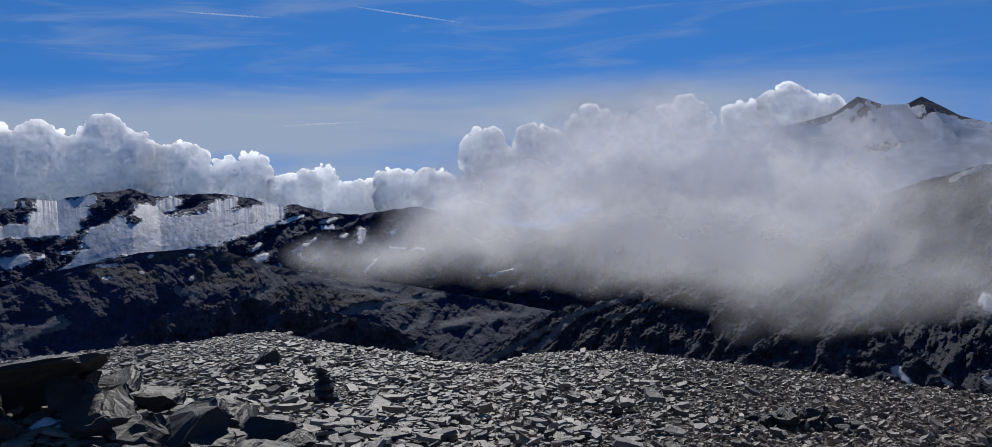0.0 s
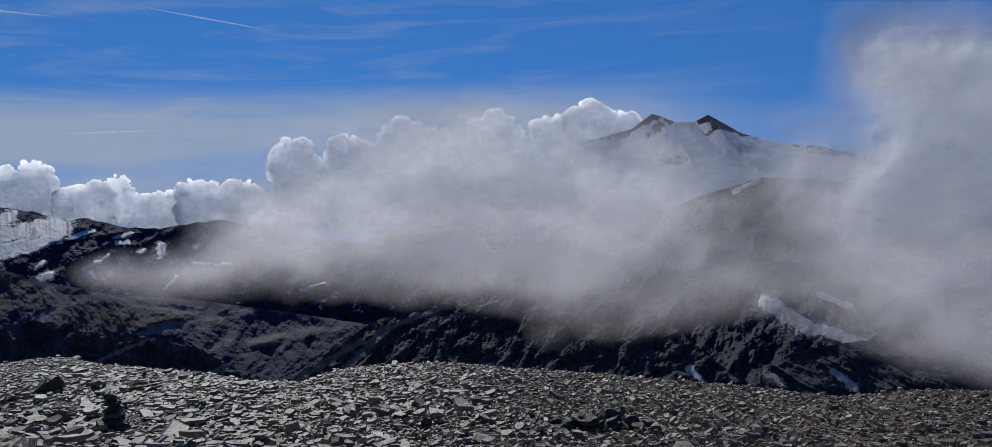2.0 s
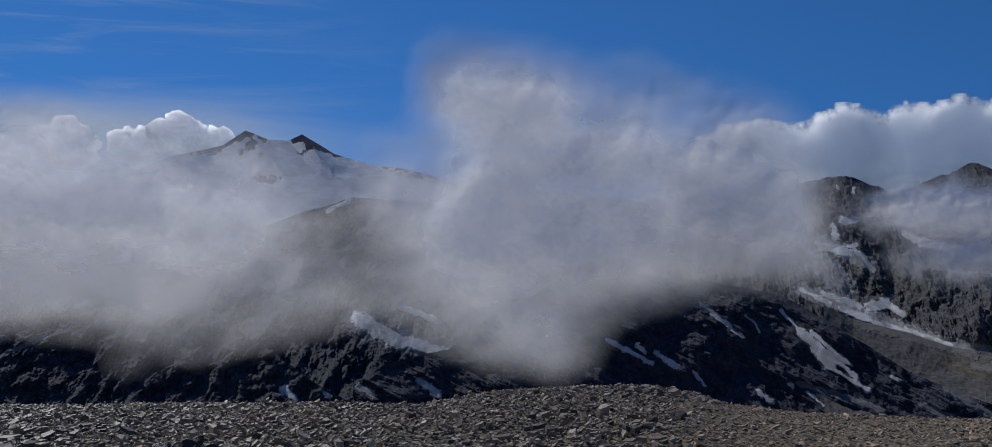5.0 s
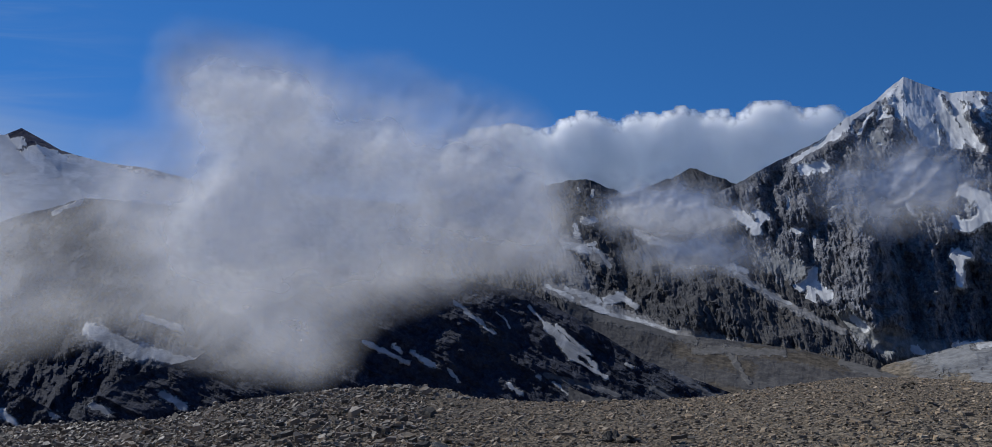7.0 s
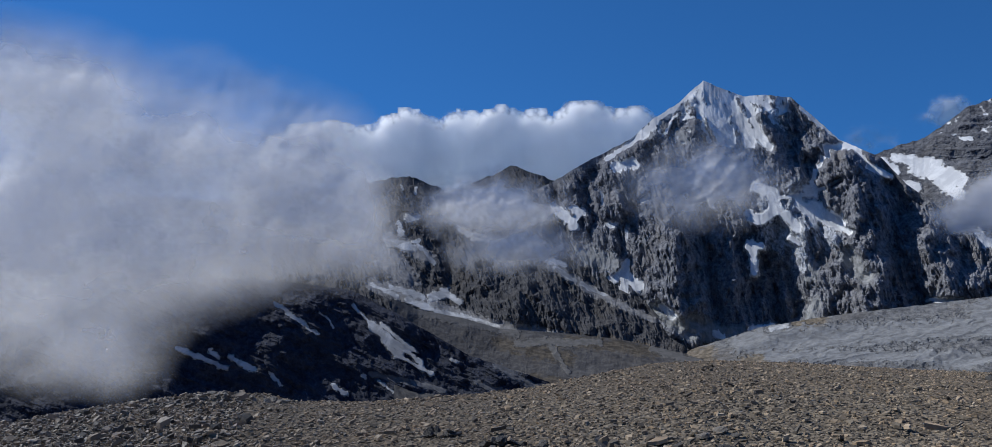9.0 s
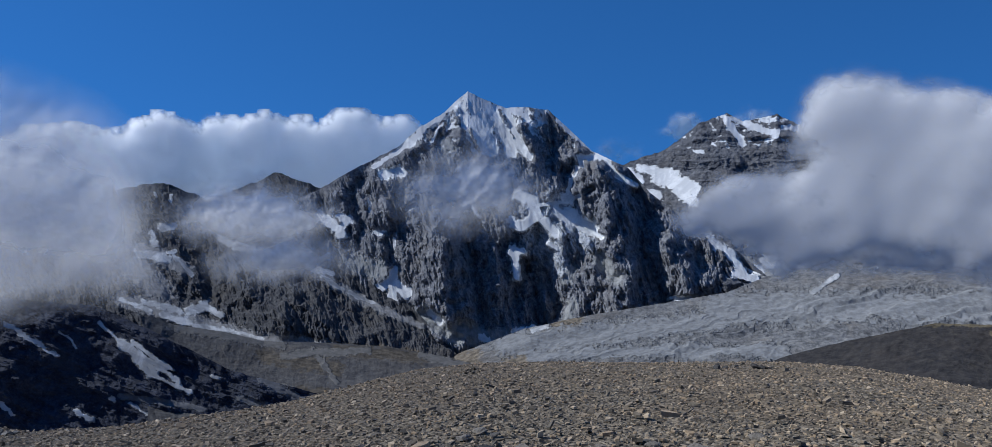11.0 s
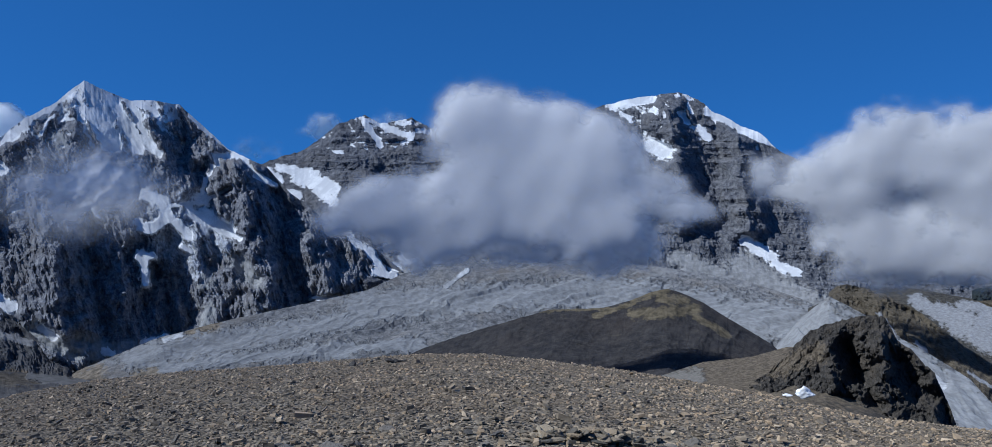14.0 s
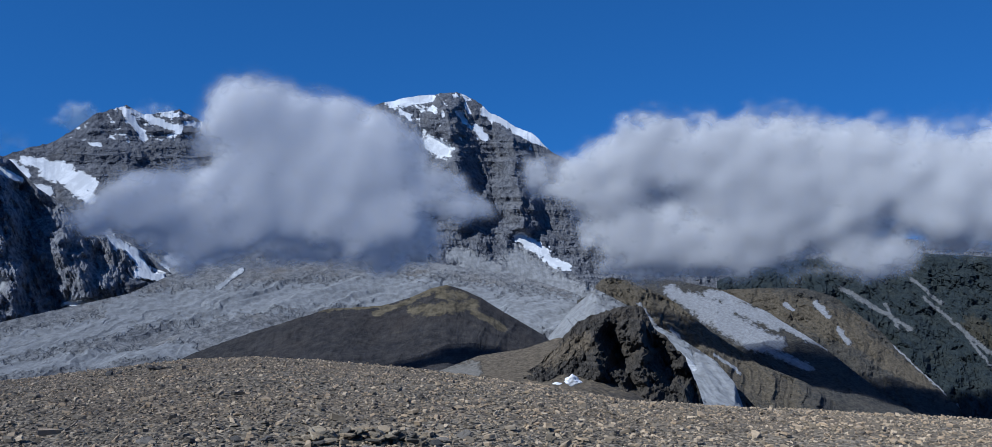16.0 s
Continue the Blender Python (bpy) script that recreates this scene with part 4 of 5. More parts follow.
def cloud(name, blobs, dist, mat, label, step=0.12, lumps=0.35, size=0.35, layers=3, seed=1, edge=(0.05, 0.9), heap=0.0, soft=0.0, crisp=0.0, deep=1.0, back=True, closed=False, veil=False):
    """A cloud: nested lumpy skins round blobs (az, el, half width, half height, weight), all at one distance.
    heap: share of heaped puffs in its relief; soft: their blur in degrees; crisp: a sharp rim that many degrees wide."""
    a0, a1 = min(b[0] - 1.8 * b[2] for b in blobs), max(b[0] + 1.8 * b[2] for b in blobs)
    e0, e1 = min(b[1] - 1.8 * b[3] for b in blobs), max(b[1] + 1.8 * b[3] for b in blobs)
    az, el = np.meshgrid(np.arange(a0, a1, step), np.arange(e0, e1, step))
    top = tagged(new(name), label, "cloud")
    top.location = [float(v[0]) for v in place(np.array([(a0 + a1) / 2]), np.array([(e0 + e1) / 2]), dist)]
    h, inside = heaped(az, el, blobs, np.random.default_rng(seed)) if heap else (0 * az, 0 * az)
    if heap:
        h = h * (1 + 0.22 * fbm(az * 2.4, el * 2.4, 0 * az, 6, 0.6, seed + 9, "puff"))
    if soft:
        h = blurred(h, soft / step)
    degree = dist * np.pi / 180
    closed = closed or crisp > 0
    sides = [(k / layers, 1) for k in range(layers)] + ([(0.0, -0.6)] if back and not closed else [])
    for i, (k, way_) in enumerate(sides):
        wa = az + 2.2 * lumps * fbm(az * size, el * size, 0 * az + i * 0.4, 3, 0.5, seed + 50)
        we = el + 1.6 * lumps * fbm(az * size, el * size, 0 * az + i * 0.4 + 7, 3, 0.5, seed + 60)
        gone = np.ones_like(az)
        for ca, ce, ra, re, weight in blobs:
            q = ((wa - ca) / ra) ** 2 + ((we - ce) / re) ** 2
            gone = gone * (1 - weight * np.exp(-q ** 1.2 * 0.9))
        f = 1 - gone
        n = fbm(az * size * 1.5, el * size * 2.0, 0 * az + i * 0.4, 4, 0.5, seed)
        d = np.clip((f + lumps * n * np.clip(f * 3, 0, 1) - edge[0]) / (edge[1] - edge[0]), 0, 1)
        d = (d * d * (3 - 2 * d)) ** 1.5
        if veil:
            # weights are opacities of the whole bank, shared out among its skins
            wisp = fbm(az * size * 0.9, el * size * 1.3, 0 * az + i * 0.13, 6, 0.55, seed + 3)
            f = np.clip((f - 0.06) / 0.9, 0, 1) ** 1.35
            whole = np.clip(f + lumps * wisp * np.sqrt(f * (1.06 - f)), 0, 0.985) * np.clip(f / 0.06, 0, 1)
            d = 1 - (1 - whole) ** (1 / len(sides))
        if crisp:
            frayed = inside + 0.16 * fbm(az * 2.6, el * 2.6, 0 * az, 6, 0.62, seed + 8)
            d = np.clip(frayed / crisp + 0.3, 0, 1)
        smooth = blurred(f, 0.9 / step)
        swell = (1 - heap) * 3.4 * smooth + heap * h + (0.5 * fbm(az * size, el * size, 0 * az + i * 0.1, 4, 0.5, seed + 5) if veil else 0)
        r = dist - way_ * deep * degree * swell * (1 - 0.5 * k)
        x, y, z = place(az, el, r)
        if closed:
            # dense: front and back in one closed skin
            bx, by, bz = place(az, el, dist + 0.25 * deep * degree * blurred(swell, 0.3 / step) * (1 - 0.5 * k))
            x, y, z = np.concatenate([x, bx[::-1]]), np.concatenate([y, by[::-1]]), np.concatenate([z, bz[::-1]])
            d = np.concatenate([d, d[::-1]])
        me = sheet("skin", x - top.location[0], y - top.location[1], z - top.location[2], keep=d > 0.004, layers={"mist": d})
        me.materials.append(mat)
        ob = new("skin", me)
        ob.parent = top
    return top


cloud("drifting_mist", [(10.34, -4.89, 3.27, 1.31, 0.3), (6.64, -4.88, 2.86, 1.63, 0.4), (11.94, -4.39, 1.63, 0.82, 0.3), (2.72, -2.54, 3.67, 3.06, 0.85), (-2.03, -1.21, 4.9, 4.29, 0.97), (-8.22, -0.64, 5.51, 4.69, 0.985), (-14.7, -0.87, 5.51, 4.49, 0.985), (-20.51, -1.48, 4.29, 4.69, 0.95), (-24.63, -3.49, 4.08, 4.08, 0.5), (-12.05, -5.52, 7.35, 2.04, 0.5), (-17.36, -7.83, 3.27, 2.45, 0.4), (-21.94, -9.24, 3.67, 1.63, 0.22), (-26.21, -6.86, 4.08, 2.24, 0.35), (-30.12, 0.51, 4.49, 2.45, 0.12), (-31.18, -6.53, 4.08, 2.45, 0.3), (-5.64, 3.06, 2.04, 1.43, 0.5), (-9.98, 3.38, 3.27, 1.84, 0.7), (7.85, -4.62, 3.27, 0.9, 0.35), (-15.17, -10.61, 1.43, 1.02, 0.2), (-33.7, -2.47, 3.27, 3.67, 0.12)],
      1150, VEIL, "soft grey drifting mist bank over the dark slope", seed=101, layers=5, lumps=0.5, veil=True)
cloud("rising_mist", [(-38.41, -2.17, 4.29, 6.12, 0.8), (-36.36, -8.18, 4.08, 2.45, 0.35), (-42.06, -10.05, 3.27, 2.24, 0.45), (-39.67, 5.3, 3.06, 3.06, 0.7), (-36.52, 6.68, 2.65, 3.06, 0.85), (-40.44, 4.7, 4.29, 3.88, 0.95), (-46.12, 1.77, 5.51, 4.69, 0.97), (-52.35, 0, 5.1, 4.29, 0.96), (-56.29, -1.31, 3.06, 4.08, 0.85), (-39.09, -1.42, 5.71, 4.9, 0.97), (-45.17, -4.04, 6.12, 3.47, 0.88), (-52.27, -4.6, 4.08, 2.04, 0.5), (-40.14, -8.41, 3.88, 2.86, 0.42), (-42.94, -11.37, 2.04, 1.22, 0.15), (-34.68, -4.13, 3.67, 3.67, 0.36), (-32.11, -0.46, 3.67, 4.08, 0.55), (-48.28, 6.28, 4.49, 1.84, 0.25), (-54.5, 4.53, 3.27, 1.84, 0.25), (-57.91, -3.83, 2.04, 2.24, 0.5)],
      1050, VEIL, "tall grey plume of mist rising from the valley", seed=131, layers=5, lumps=0.5, veil=True)
cloud("cumulus_bank", [(-60.97, 2.1, 2.53, 2.53, 1), (-67.02, 2.33, 2.94, 2.37, 1), (-72.18, 2.39, 2.53, 2.37, 1), (-75.21, 2.23, 2.04, 2.12, 1), (-57.85, 1.73, 1.39, 1.96, 1), (-59.51, 1.87, 1.71, 2.37, 1), (-60.97, 2.18, 2.04, 2.16, 1), (-62.43, 2.07, 1.39, 1.96, 1), (-64.1, 2.26, 1.71, 2.37, 1), (-65.76, 1.94, 2.04, 2.16, 1), (-67.43, 2.15, 1.39, 1.96, 1), (-69.09, 2.21, 1.71, 2.37, 1), (-70.74, 2.01, 2.04, 2.16, 1), (-72.17, 2.22, 1.39, 1.96, 1), (-73.6, 2.11, 1.71, 2.37, 1), (-75.01, 2.16, 2.04, 2.16, 1), (-76.41, 1.88, 1.39, 1.96, 1), (-55.8, 2.08, 2.45, 1.84, 0.9), (-53.75, 1.69, 2.45, 1.84, 0.9), (-60.31, 0.36, 3.67, 2.45, 1), (-66.57, -0.16, 4.08, 2.45, 1), (-72.76, -0.26, 4.08, 2.45, 1)], 4650, CRISP, "white cloud bank behind the jagged peaks", seed=151, lumps=0.2, size=0.6, step=0.06,
      layers=1, heap=1.0, soft=0.3, crisp=1.3, deep=0.6)
WISPS = [
    [(-80.18, 0.22, 3.36, 2.45, 0.97), (-82.25, -0.23, 2.45, 1.52, 0.50), (-76.07, -0.55, 2.45, 1.52, 0.44), (-78.5, -1.42, 2.45, 1.84, 0.50)],
    [(-65.2, -1.55, 3.67, 1.84, 0.97), (-67.8, -1.81, 2.75, 1.52, 0.97), (-63.77, -1.12, 1.84, 0.91, 0.62), (-66.27, -2.95, 3.06, 0.91, 0.38)],
    [(-67.72, -4.59, 3.67, 1.35, 0.81), (-66.59, -4.74, 2.45, 1.10, 0.50), (-70.02, -4.48, 2.45, 1.23, 0.44)],
]
for i, rows in enumerate(WISPS):
    cloud("cloud_wisp", rows, 2400, VEIL, "thin wisp of cloud clinging to the rock face", seed=170 + 7 * i, lumps=0.5, size=0.9, layers=3, step=0.07, deep=0.3, veil=True)
cloud("peak_cloud", [(-103.82, 4.26, 2.24, 1.63, 1), (-108.53, 3.13, 2.65, 1.84, 1), (-111.97, 1.73, 2.45, 2.24, 0.9), (-103.8, 3.6, 2.6, 2.6, 1), (-107, 2.2, 3.6, 2.8, 1), (-105.5, -1.6, 5.4, 3.4, 1), (-111, -1.4, 4, 4.2, 1), (-98, -1.6, 3.2, 2.2, 0.95), (-94.3, -2.6, 2, 1.3, 0.5), (-101, -4, 3, 1.6, 0.8), (-116, -0.4, 2.4, 1.8, 0.5), (-118, -2, 2, 1.2, 0.5), (-113.5, -4, 3, 1.5, 0.8)],
      1500, PUFF, "large grey-white cloud hanging before the peaks", seed=181, lumps=0.34, size=0.5, step=0.1, heap=0.5, soft=0.52, edge=(0.08, 0.95), deep=0.38, layers=4)
cloud("valley_cloud", [(-122.5, 0.2, 2, 1.5, 0.5), (-126.5, -0.4, 3, 2.6, 0.9), (-129.7, 1.5, 2.8, 2.8, 1), (-134, 0.6, 3.4, 3.2, 1), (-138, 0.6, 3, 3.5, 1), (-142.5, 0.6, 3, 3, 1), (-147, -0.2, 3.5, 3, 1), (-151, 0, 3.5, 3, 1), (-131, -4.4, 3.4, 2.2, 0.95), (-136, -4, 3.4, 2.4, 0.9), (-143, -5, 2.4, 1.2, 0.75), (-128, -3.6, 2.4, 2.6, 0.7),
                       (-140.5, -2.4, 4, 2, 0.9), (-148, -2.6, 3, 1.6, 0.8)],
      2100, BILLOW, "long billowing grey-white cloud over the valley", seed=191, lumps=0.34, size=0.6, step=0.1, heap=0.65, soft=0.4, edge=(0.10, 0.9), deep=0.6, layers=4)
cloud("small_cloud", [(-94, 3.5, 1.4, 0.9, 0.8), (-98.5, 3.9, 1.6, 0.8, 0.7), (-89.6, 2.2, 1.8, 1.0, 0.5)], 4700, MIST, "small white cloud behind the grey peaks", seed=201, lumps=0.3, size=0.9, layers=2, step=0.07, heap=0.6, soft=0.2, deep=0.5)
WALL = [(31, 1.6, 3, 2.8, 1), (27.6, 1.6, 2.4, 2.4, 1), (24, 1.7, 2.6, 2.7, 1), (20.5, 0.8, 2.4, 2.2, 1), (17, 0.2, 2, 1.7, 1), (15.6, 0.5, 1.2, 1.8, 1), (13, -0.6, 2, 1.5, 1), (11.2, -0.1, 1.0, 1.4, 1), (9.8, -1.3, 1.5, 1.3, 1), (8.5, -1, 1.8, 1.2, 1), (6.6, -0.6, 1.8, 1.5, 1), (4.0, -0.8, 1.6, 1.5, 1), (1, -1.2, 2, 1.6, 1)]
for i, (k0, k1) in enumerate([(0, 3), (3, 6), (6, 10), (10, 13)]):
    cloud("cumulus_cloud", WALL[k0:k1], 4820 - 6 * i, CRISP, "bright heaped cumulus cloud behind the glacier range", seed=211 + i, layers=1, step=0.045, heap=1.0, soft=0.05, crisp=0.14, deep=0.9)
TOWERS = [(0.6, 1.4, 1.7, 1.9, 1), (-2.9, 1.4, 2, 1.9, 1), (-6.3, 2.4, 1.7, 1.9, 1), (-8.8, 2.0, 1.4, 1.6, 1), (-12.4, 3, 1.8, 1.6, 1), (-16.3, 2.8, 1.5, 1.4, 1), (-18.6, 3.4, 1.6, 1.6, 1), (-20.8, 3, 1.3, 1.3, 1)]
for i in range(4):
    cloud("cumulus_tower", TOWERS[2 * i:2 * i + 2], 4820 - 5 * i, CRISP, "crisp white cumulus tower above the mist", seed=221 + i, layers=1, step=0.045, heap=1.0, soft=0.05, crisp=0.14, deep=0.9)


def contrail(a0, e0, a1, e1, wide, label):
    """A thin streak of vapour high in the south."""
    t = np.linspace(0, 1, 60)[None, :]
    v = np.linspace(0, 2 * np.pi, 9)[:, None]
    az = a0 + (a1 - a0) * t + 0.03 * vnoise(t * 9, 0 * t, 0 * t, 5) + 0 * v
    fat = wide * np.clip(np.sin(np.pi * np.clip(t, 0.02, 0.98)), 0, 1) ** 0.5
    el = e0 + (e1 - e0) * t + fat * np.sin(v)
    x, y, z = place(az, el, 4880 + 60 * fat * np.cos(v))
    me = sheet("contrail", x, y, z, layers={"mist": 0.15 + 0.35 * np.sin(np.pi * t) + 0 * v})
    me.materials.append(MIST)
    return tagged(new("contrail", me), label, "contrail", kind="structure")


contrail(9.5, 11.42, 1.4, 10.06, 0.05, "thin white contrail high in the blue sky")
contrail(19.8, 10.92, 13.9, 10.6, 0.05, "thin faint contrail high in the blue sky")
contrail(14.6, 3.84, 8.0, 4.02, 0.05, "thin faint contrail above the cumulus wall")

# ---- the scree dome ----
CREST = [(60, -9.6), (30.4, -9.35), (23.7, -9.31), (20, -9.39), (16.2, -9.1), (14.6, -9.2), (12.2, -10.0), (9.8, -10.46), (6.5, -11.08), (4, -11.83), (0.7, -12.2), (-1.5, -11.66), (-4.4, -11.5), (-8.6, -11.61), (-12.7, -12.2), (-20.4, -12.8),
         (-28.2, -13.45), (-33.5, -13.85), (-36.7, -13.25), (-40, -12.95), (-48.3, -12.75), (-51, -13.0), (-53.5, -13.7), (-58, -13.95), (-64.3, -13.8), (-68.5, -13.45), (-73, -12.5), (-76.5, -11.85), (-80.4, -11.57), (-92.3, -11.47), (-99.9, -11.16),
         (-104.1, -11.26), (-108.3, -11.62), (-115.9, -12.5), (-122.8, -13.4), (-128.7, -14.2), (-136.7, -14.15), (-149.8, -13.54), (-170, -13)]


def crest_radius(az):
    a = (np.asarray(az, dtype=float) + 235.0) % 360.0 - 235.0
    c = sorted(CREST) + [(125.0, -13.0)]
    c = [(-235.0, -13.0)] + c
    e = np.interp(a, [q[0] for q in c], [q[1] for q in c])
    return 2 * EYE_Z / np.tan(np.radians(-e))


def ground_z(x, y):
    """Height of the dome: it falls away so that its edge is seen at CREST."""
    r = np.hypot(x, y)
    az = np.degrees(np.arctan2(-x, y))
    rt = crest_radius(az)
    near = -EYE_Z * (r / rt) ** 2
    r1 = rt * 3.4
    far = -EYE_Z * 3.4 ** 2 - (r - r1) * 0.62
    z = np.where(r < r1, near, far)
    # the stone heap that stands left of the first view
    hx, hy = -math.sin(radians(27.5)) * 6.5, math.cos(radians(27.5)) * 6.5
    z = z + 0.34 * np.exp(-(((x - hx) ** 2 + (y - hy) ** 2) / 0.75) ** 1.5)
    z = z + 0.035 * fbm(x / 1.3, y / 1.3, 0 * x, 3, 0.5, 301) + np.clip((r - 60) / 400, 0, 1) * 30 * fbm(x / 160, y / 160, 0 * x, 5, 0.5, 302)
    return np.maximum(z, -1000 + 12 * vnoise(x / 300, y / 300, 0 * x, 303))


def ground_material():
    m, n = material("scree_ground")
    at = n.add("ShaderNodeTexCoord").outputs["Object"]
    cell = n.add("ShaderNodeTexVoronoi", {"Vector": n.scaled(at, (1, 1, 1)), "Scale": 24.0, "Randomness": 1.0}, feature="F1")
    big = n.add("ShaderNodeTexVoronoi", {"Vector": at, "Scale": 9.0, "Randomness": 1.0}, feature="F1")
    patch = n.noise(at, 0.35, 5.0, 0.6)
    tone = n.add("ShaderNodeSeparateColor", {0: cell.outputs["Color"]}).outputs[0]
    col = n.mix(tone, (0.06, 0.05, 0.037), (0.29, 0.245, 0.185))
    col = n.mix(n.math("MULTIPLY", n.step(patch, 0.42, 0.68), 0.55), col, (0.165, 0.125, 0.084))
    h = n.math("ADD", n.math("MULTIPLY", n.math("SUBTRACT", 1.0, cell.outputs["Distance"]), 0.5), n.math("MULTIPLY", n.math("SUBTRACT", 1.0, big.outputs["Distance"]), 0.5))
    h = n.math("ADD", h, n.math("MULTIPLY", n.noise(at, 40.0, 4.0), 0.3))
    bump = n.add("ShaderNodeBump", {"Height": h, "Strength": 1.0, "Distance": 0.08})
    b = n.add("ShaderNodeBsdfPrincipled", {"Base Color": col, "Roughness": 0.9, "Diffuse Roughness": 1.0, "Normal": bump.outputs[0], "Specular IOR Level": 0.2})
    n.add("ShaderNodeOutputMaterial", {"Surface": b.outputs[0]})
    return m


def stone_material(name, joined, dark=0.55, tint=(1, 1, 1), lichen_tone=(0.09, 0.088, 0.08)):
    """Weathered slate: grey plates, some rusty or pale, with a silky sheen."""
    m, n = material(name)
    at = n.add("ShaderNodeTexCoord").outputs["Object"]
    pick = n.add("ShaderNodeNewGeometry").outputs["Random Per Island"] if joined else n.add("ShaderNodeObjectInfo").outputs["Random"]
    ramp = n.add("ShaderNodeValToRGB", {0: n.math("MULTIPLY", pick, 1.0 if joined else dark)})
    ramp.color_ramp.elements[0].color = (0.036, 0.033, 0.029, 1)
    ramp.color_ramp.elements[1].color = (0.31, 0.275, 0.23, 1)
    e = ramp.color_ramp.elements.new(0.45)
    e.color = (0.165, 0.145, 0.118, 1)
    e = ramp.color_ramp.elements.new(0.75)
    e.color = (0.225, 0.18, 0.13, 1)
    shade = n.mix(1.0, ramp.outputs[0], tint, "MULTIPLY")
    grain = n.noise(at, 22.0, 6.0, 0.65)
    lichen = n.noise(at, 6.0, 5.0, 0.7, 0.3)
    col = n.mix(n.step(grain, 0.3, 0.75), shade, n.mix(1.0, shade, (1.35, 1.33, 1.3), "MULTIPLY"))
    col = n.mix(n.math("MULTIPLY", n.step(lichen, 0.55, 0.75), 0.5), col, lichen_tone)
    bump = n.add("ShaderNodeBump", {"Height": n.math("ADD", grain, lichen), "Strength": 0.6, "Distance": 0.012})
    b = n.add("ShaderNodeBsdfPrincipled", {"Base Color": col, "Roughness": n.math("MULTIPLY_ADD", grain, 0.35, 0.4), "Diffuse Roughness": 1.0, "Normal": bump.outputs[0], "Specular IOR Level": 0.42})
    n.add("ShaderNodeOutputMaterial", {"Surface": b.outputs[0]})
    return m


GROUND = ground_material()
STONES = stone_material("scree_slate", True)
MIDDLE = stone_material("grey_brown_rubble", True, tint=(1.2, 1.13, 1.02))
RUBBLE = stone_material("brown_slate_rubble", True, tint=(1.4, 1.28, 1.07))
STONE = stone_material("slate_slab", False)
PALE_STONE = stone_material("pale_slate", False, 0.95, (1.15, 1.1, 0.95), (0.14, 0.13, 0.105))
# Shaded copy of the slate: black of backlit faces put into its colours.
HEAPED = stone_material("shaded_slate_slab", False, 0.26, (0.5, 0.5, 0.53), (0.022, 0.022, 0.023))

rad = np.concatenate([[0.0], np.geomspace(0.8, 60, 150), np.geomspace(64, 4950, 70)])[:, None]
ang = np.radians(np.linspace(-180, 180, 721))[None, :]
gx, gy = -np.sin(ang) * rad, np.cos(ang) * rad
me = sheet("ground", gx, gy, ground_z(gx, gy))
me.materials.append(GROUND)
ground = tagged(new("ground", me), "grey-brown scree dome of weathered slate above a deep valley", "ground", kind="structure")


def slab_points(count, rng, corners=5):
    """Flat broken plates: an uneven ring above a wider uneven ring, about 1 across and 1 thick."""
    a = (np.arange(corners) + rng.uniform(-0.33, 0.33, (count, corners))) * 2 * np.pi / corners
    r = rng.uniform(0.22, 0.6, (count, corners))
    low = np.stack([r * np.cos(a), r * np.sin(a), rng.uniform(-0.6, -0.4, (count, corners))], -1)
    k = rng.uniform(0.68, 1.02, (count, corners))
    high = np.stack([r * k * np.cos(a), r * k * np.sin(a), rng.uniform(0.30, 0.6, (count, corners))], -1)
    return np.concatenate([low, high], 1)


def slab_faces(corners=5):
    side = [(i, (i + 1) % corners, corners + (i + 1) % corners, corners + i) for i in range(corners)]
    return [tuple(range(corners - 1, -1, -1))] + [tuple(range(corners, 2 * corners))] + side


def scatter(rng, count, r0, r1, az0, az1, power=1.0):
    u = rng.uniform(0, 1, count) ** power
    r = np.sqrt(r0 ** 2 + (r1 ** 2 - r0 ** 2) * u)
    a = np.radians(rng.uniform(az0, az1, count))
    return -np.sin(a) * r, np.cos(a) * r


def joined_stones(name, x, y, size, flat, tilt, rng, label, mat, lift=0.25, corners=5):
    n = len(x)
    size = size * np.clip(1.25 - np.hypot(x, y) / 24, 0.55, 1.0)
    p = slab_points(n, rng, corners)
    p = p * np.stack([size * rng.uniform(0.8, 1.5, n), size * rng.uniform(0.6, 1.0, n), size * flat], -1)[:, None, :]
    yaw = rng.uniform(0, 2 * np.pi, n)
    tx, ty = rng.normal(0, tilt, n), rng.normal(0, tilt, n)
    px, py, pz = p[..., 0], p[..., 1], p[..., 2]
    pz, px = pz + px * np.sin(tx)[:, None] + py * np.sin(ty)[:, None], px * np.cos(tx)[:, None]
    c, s = np.cos(yaw)[:, None], np.sin(yaw)[:, None]
    z = ground_z(x, y) + size * flat * lift
    v = np.stack([px * c - py * s + x[:, None], px * s + py * c + y[:, None], pz + z[:, None]], -1).reshape(-1, 3)
    faces = slab_faces(corners)[1:]
    me = bpy.data.meshes.new(name)
    loops = np.concatenate([np.array(f) for f in faces])
    sizes = np.array([len(f) for f in faces])
    alll = (loops[None, :] + (np.arange(n) * 2 * corners)[:, None]).ravel().astype(np.int32)
    alls = np.tile(sizes, n)
    me.vertices.add(len(v))
    me.vertices.foreach_set("co", v.astype(np.float32).ravel())
    me.loops.add(len(alll))
    me.loops.foreach_set("vertex_index", alll)
    me.polygons.add(len(alls))
    me.polygons.foreach_set("loop_start", np.concatenate([[0], np.cumsum(alls)[:-1]]).astype(np.int32))
    me.polygons.foreach_set("use_smooth", np.zeros(len(alls), dtype=bool))
    me.update(calc_edges=True)
    me.materials.append(mat)
    ob = tagged(new(name, me), label, kind="stuff")
    ob.parent = ground
    return ob


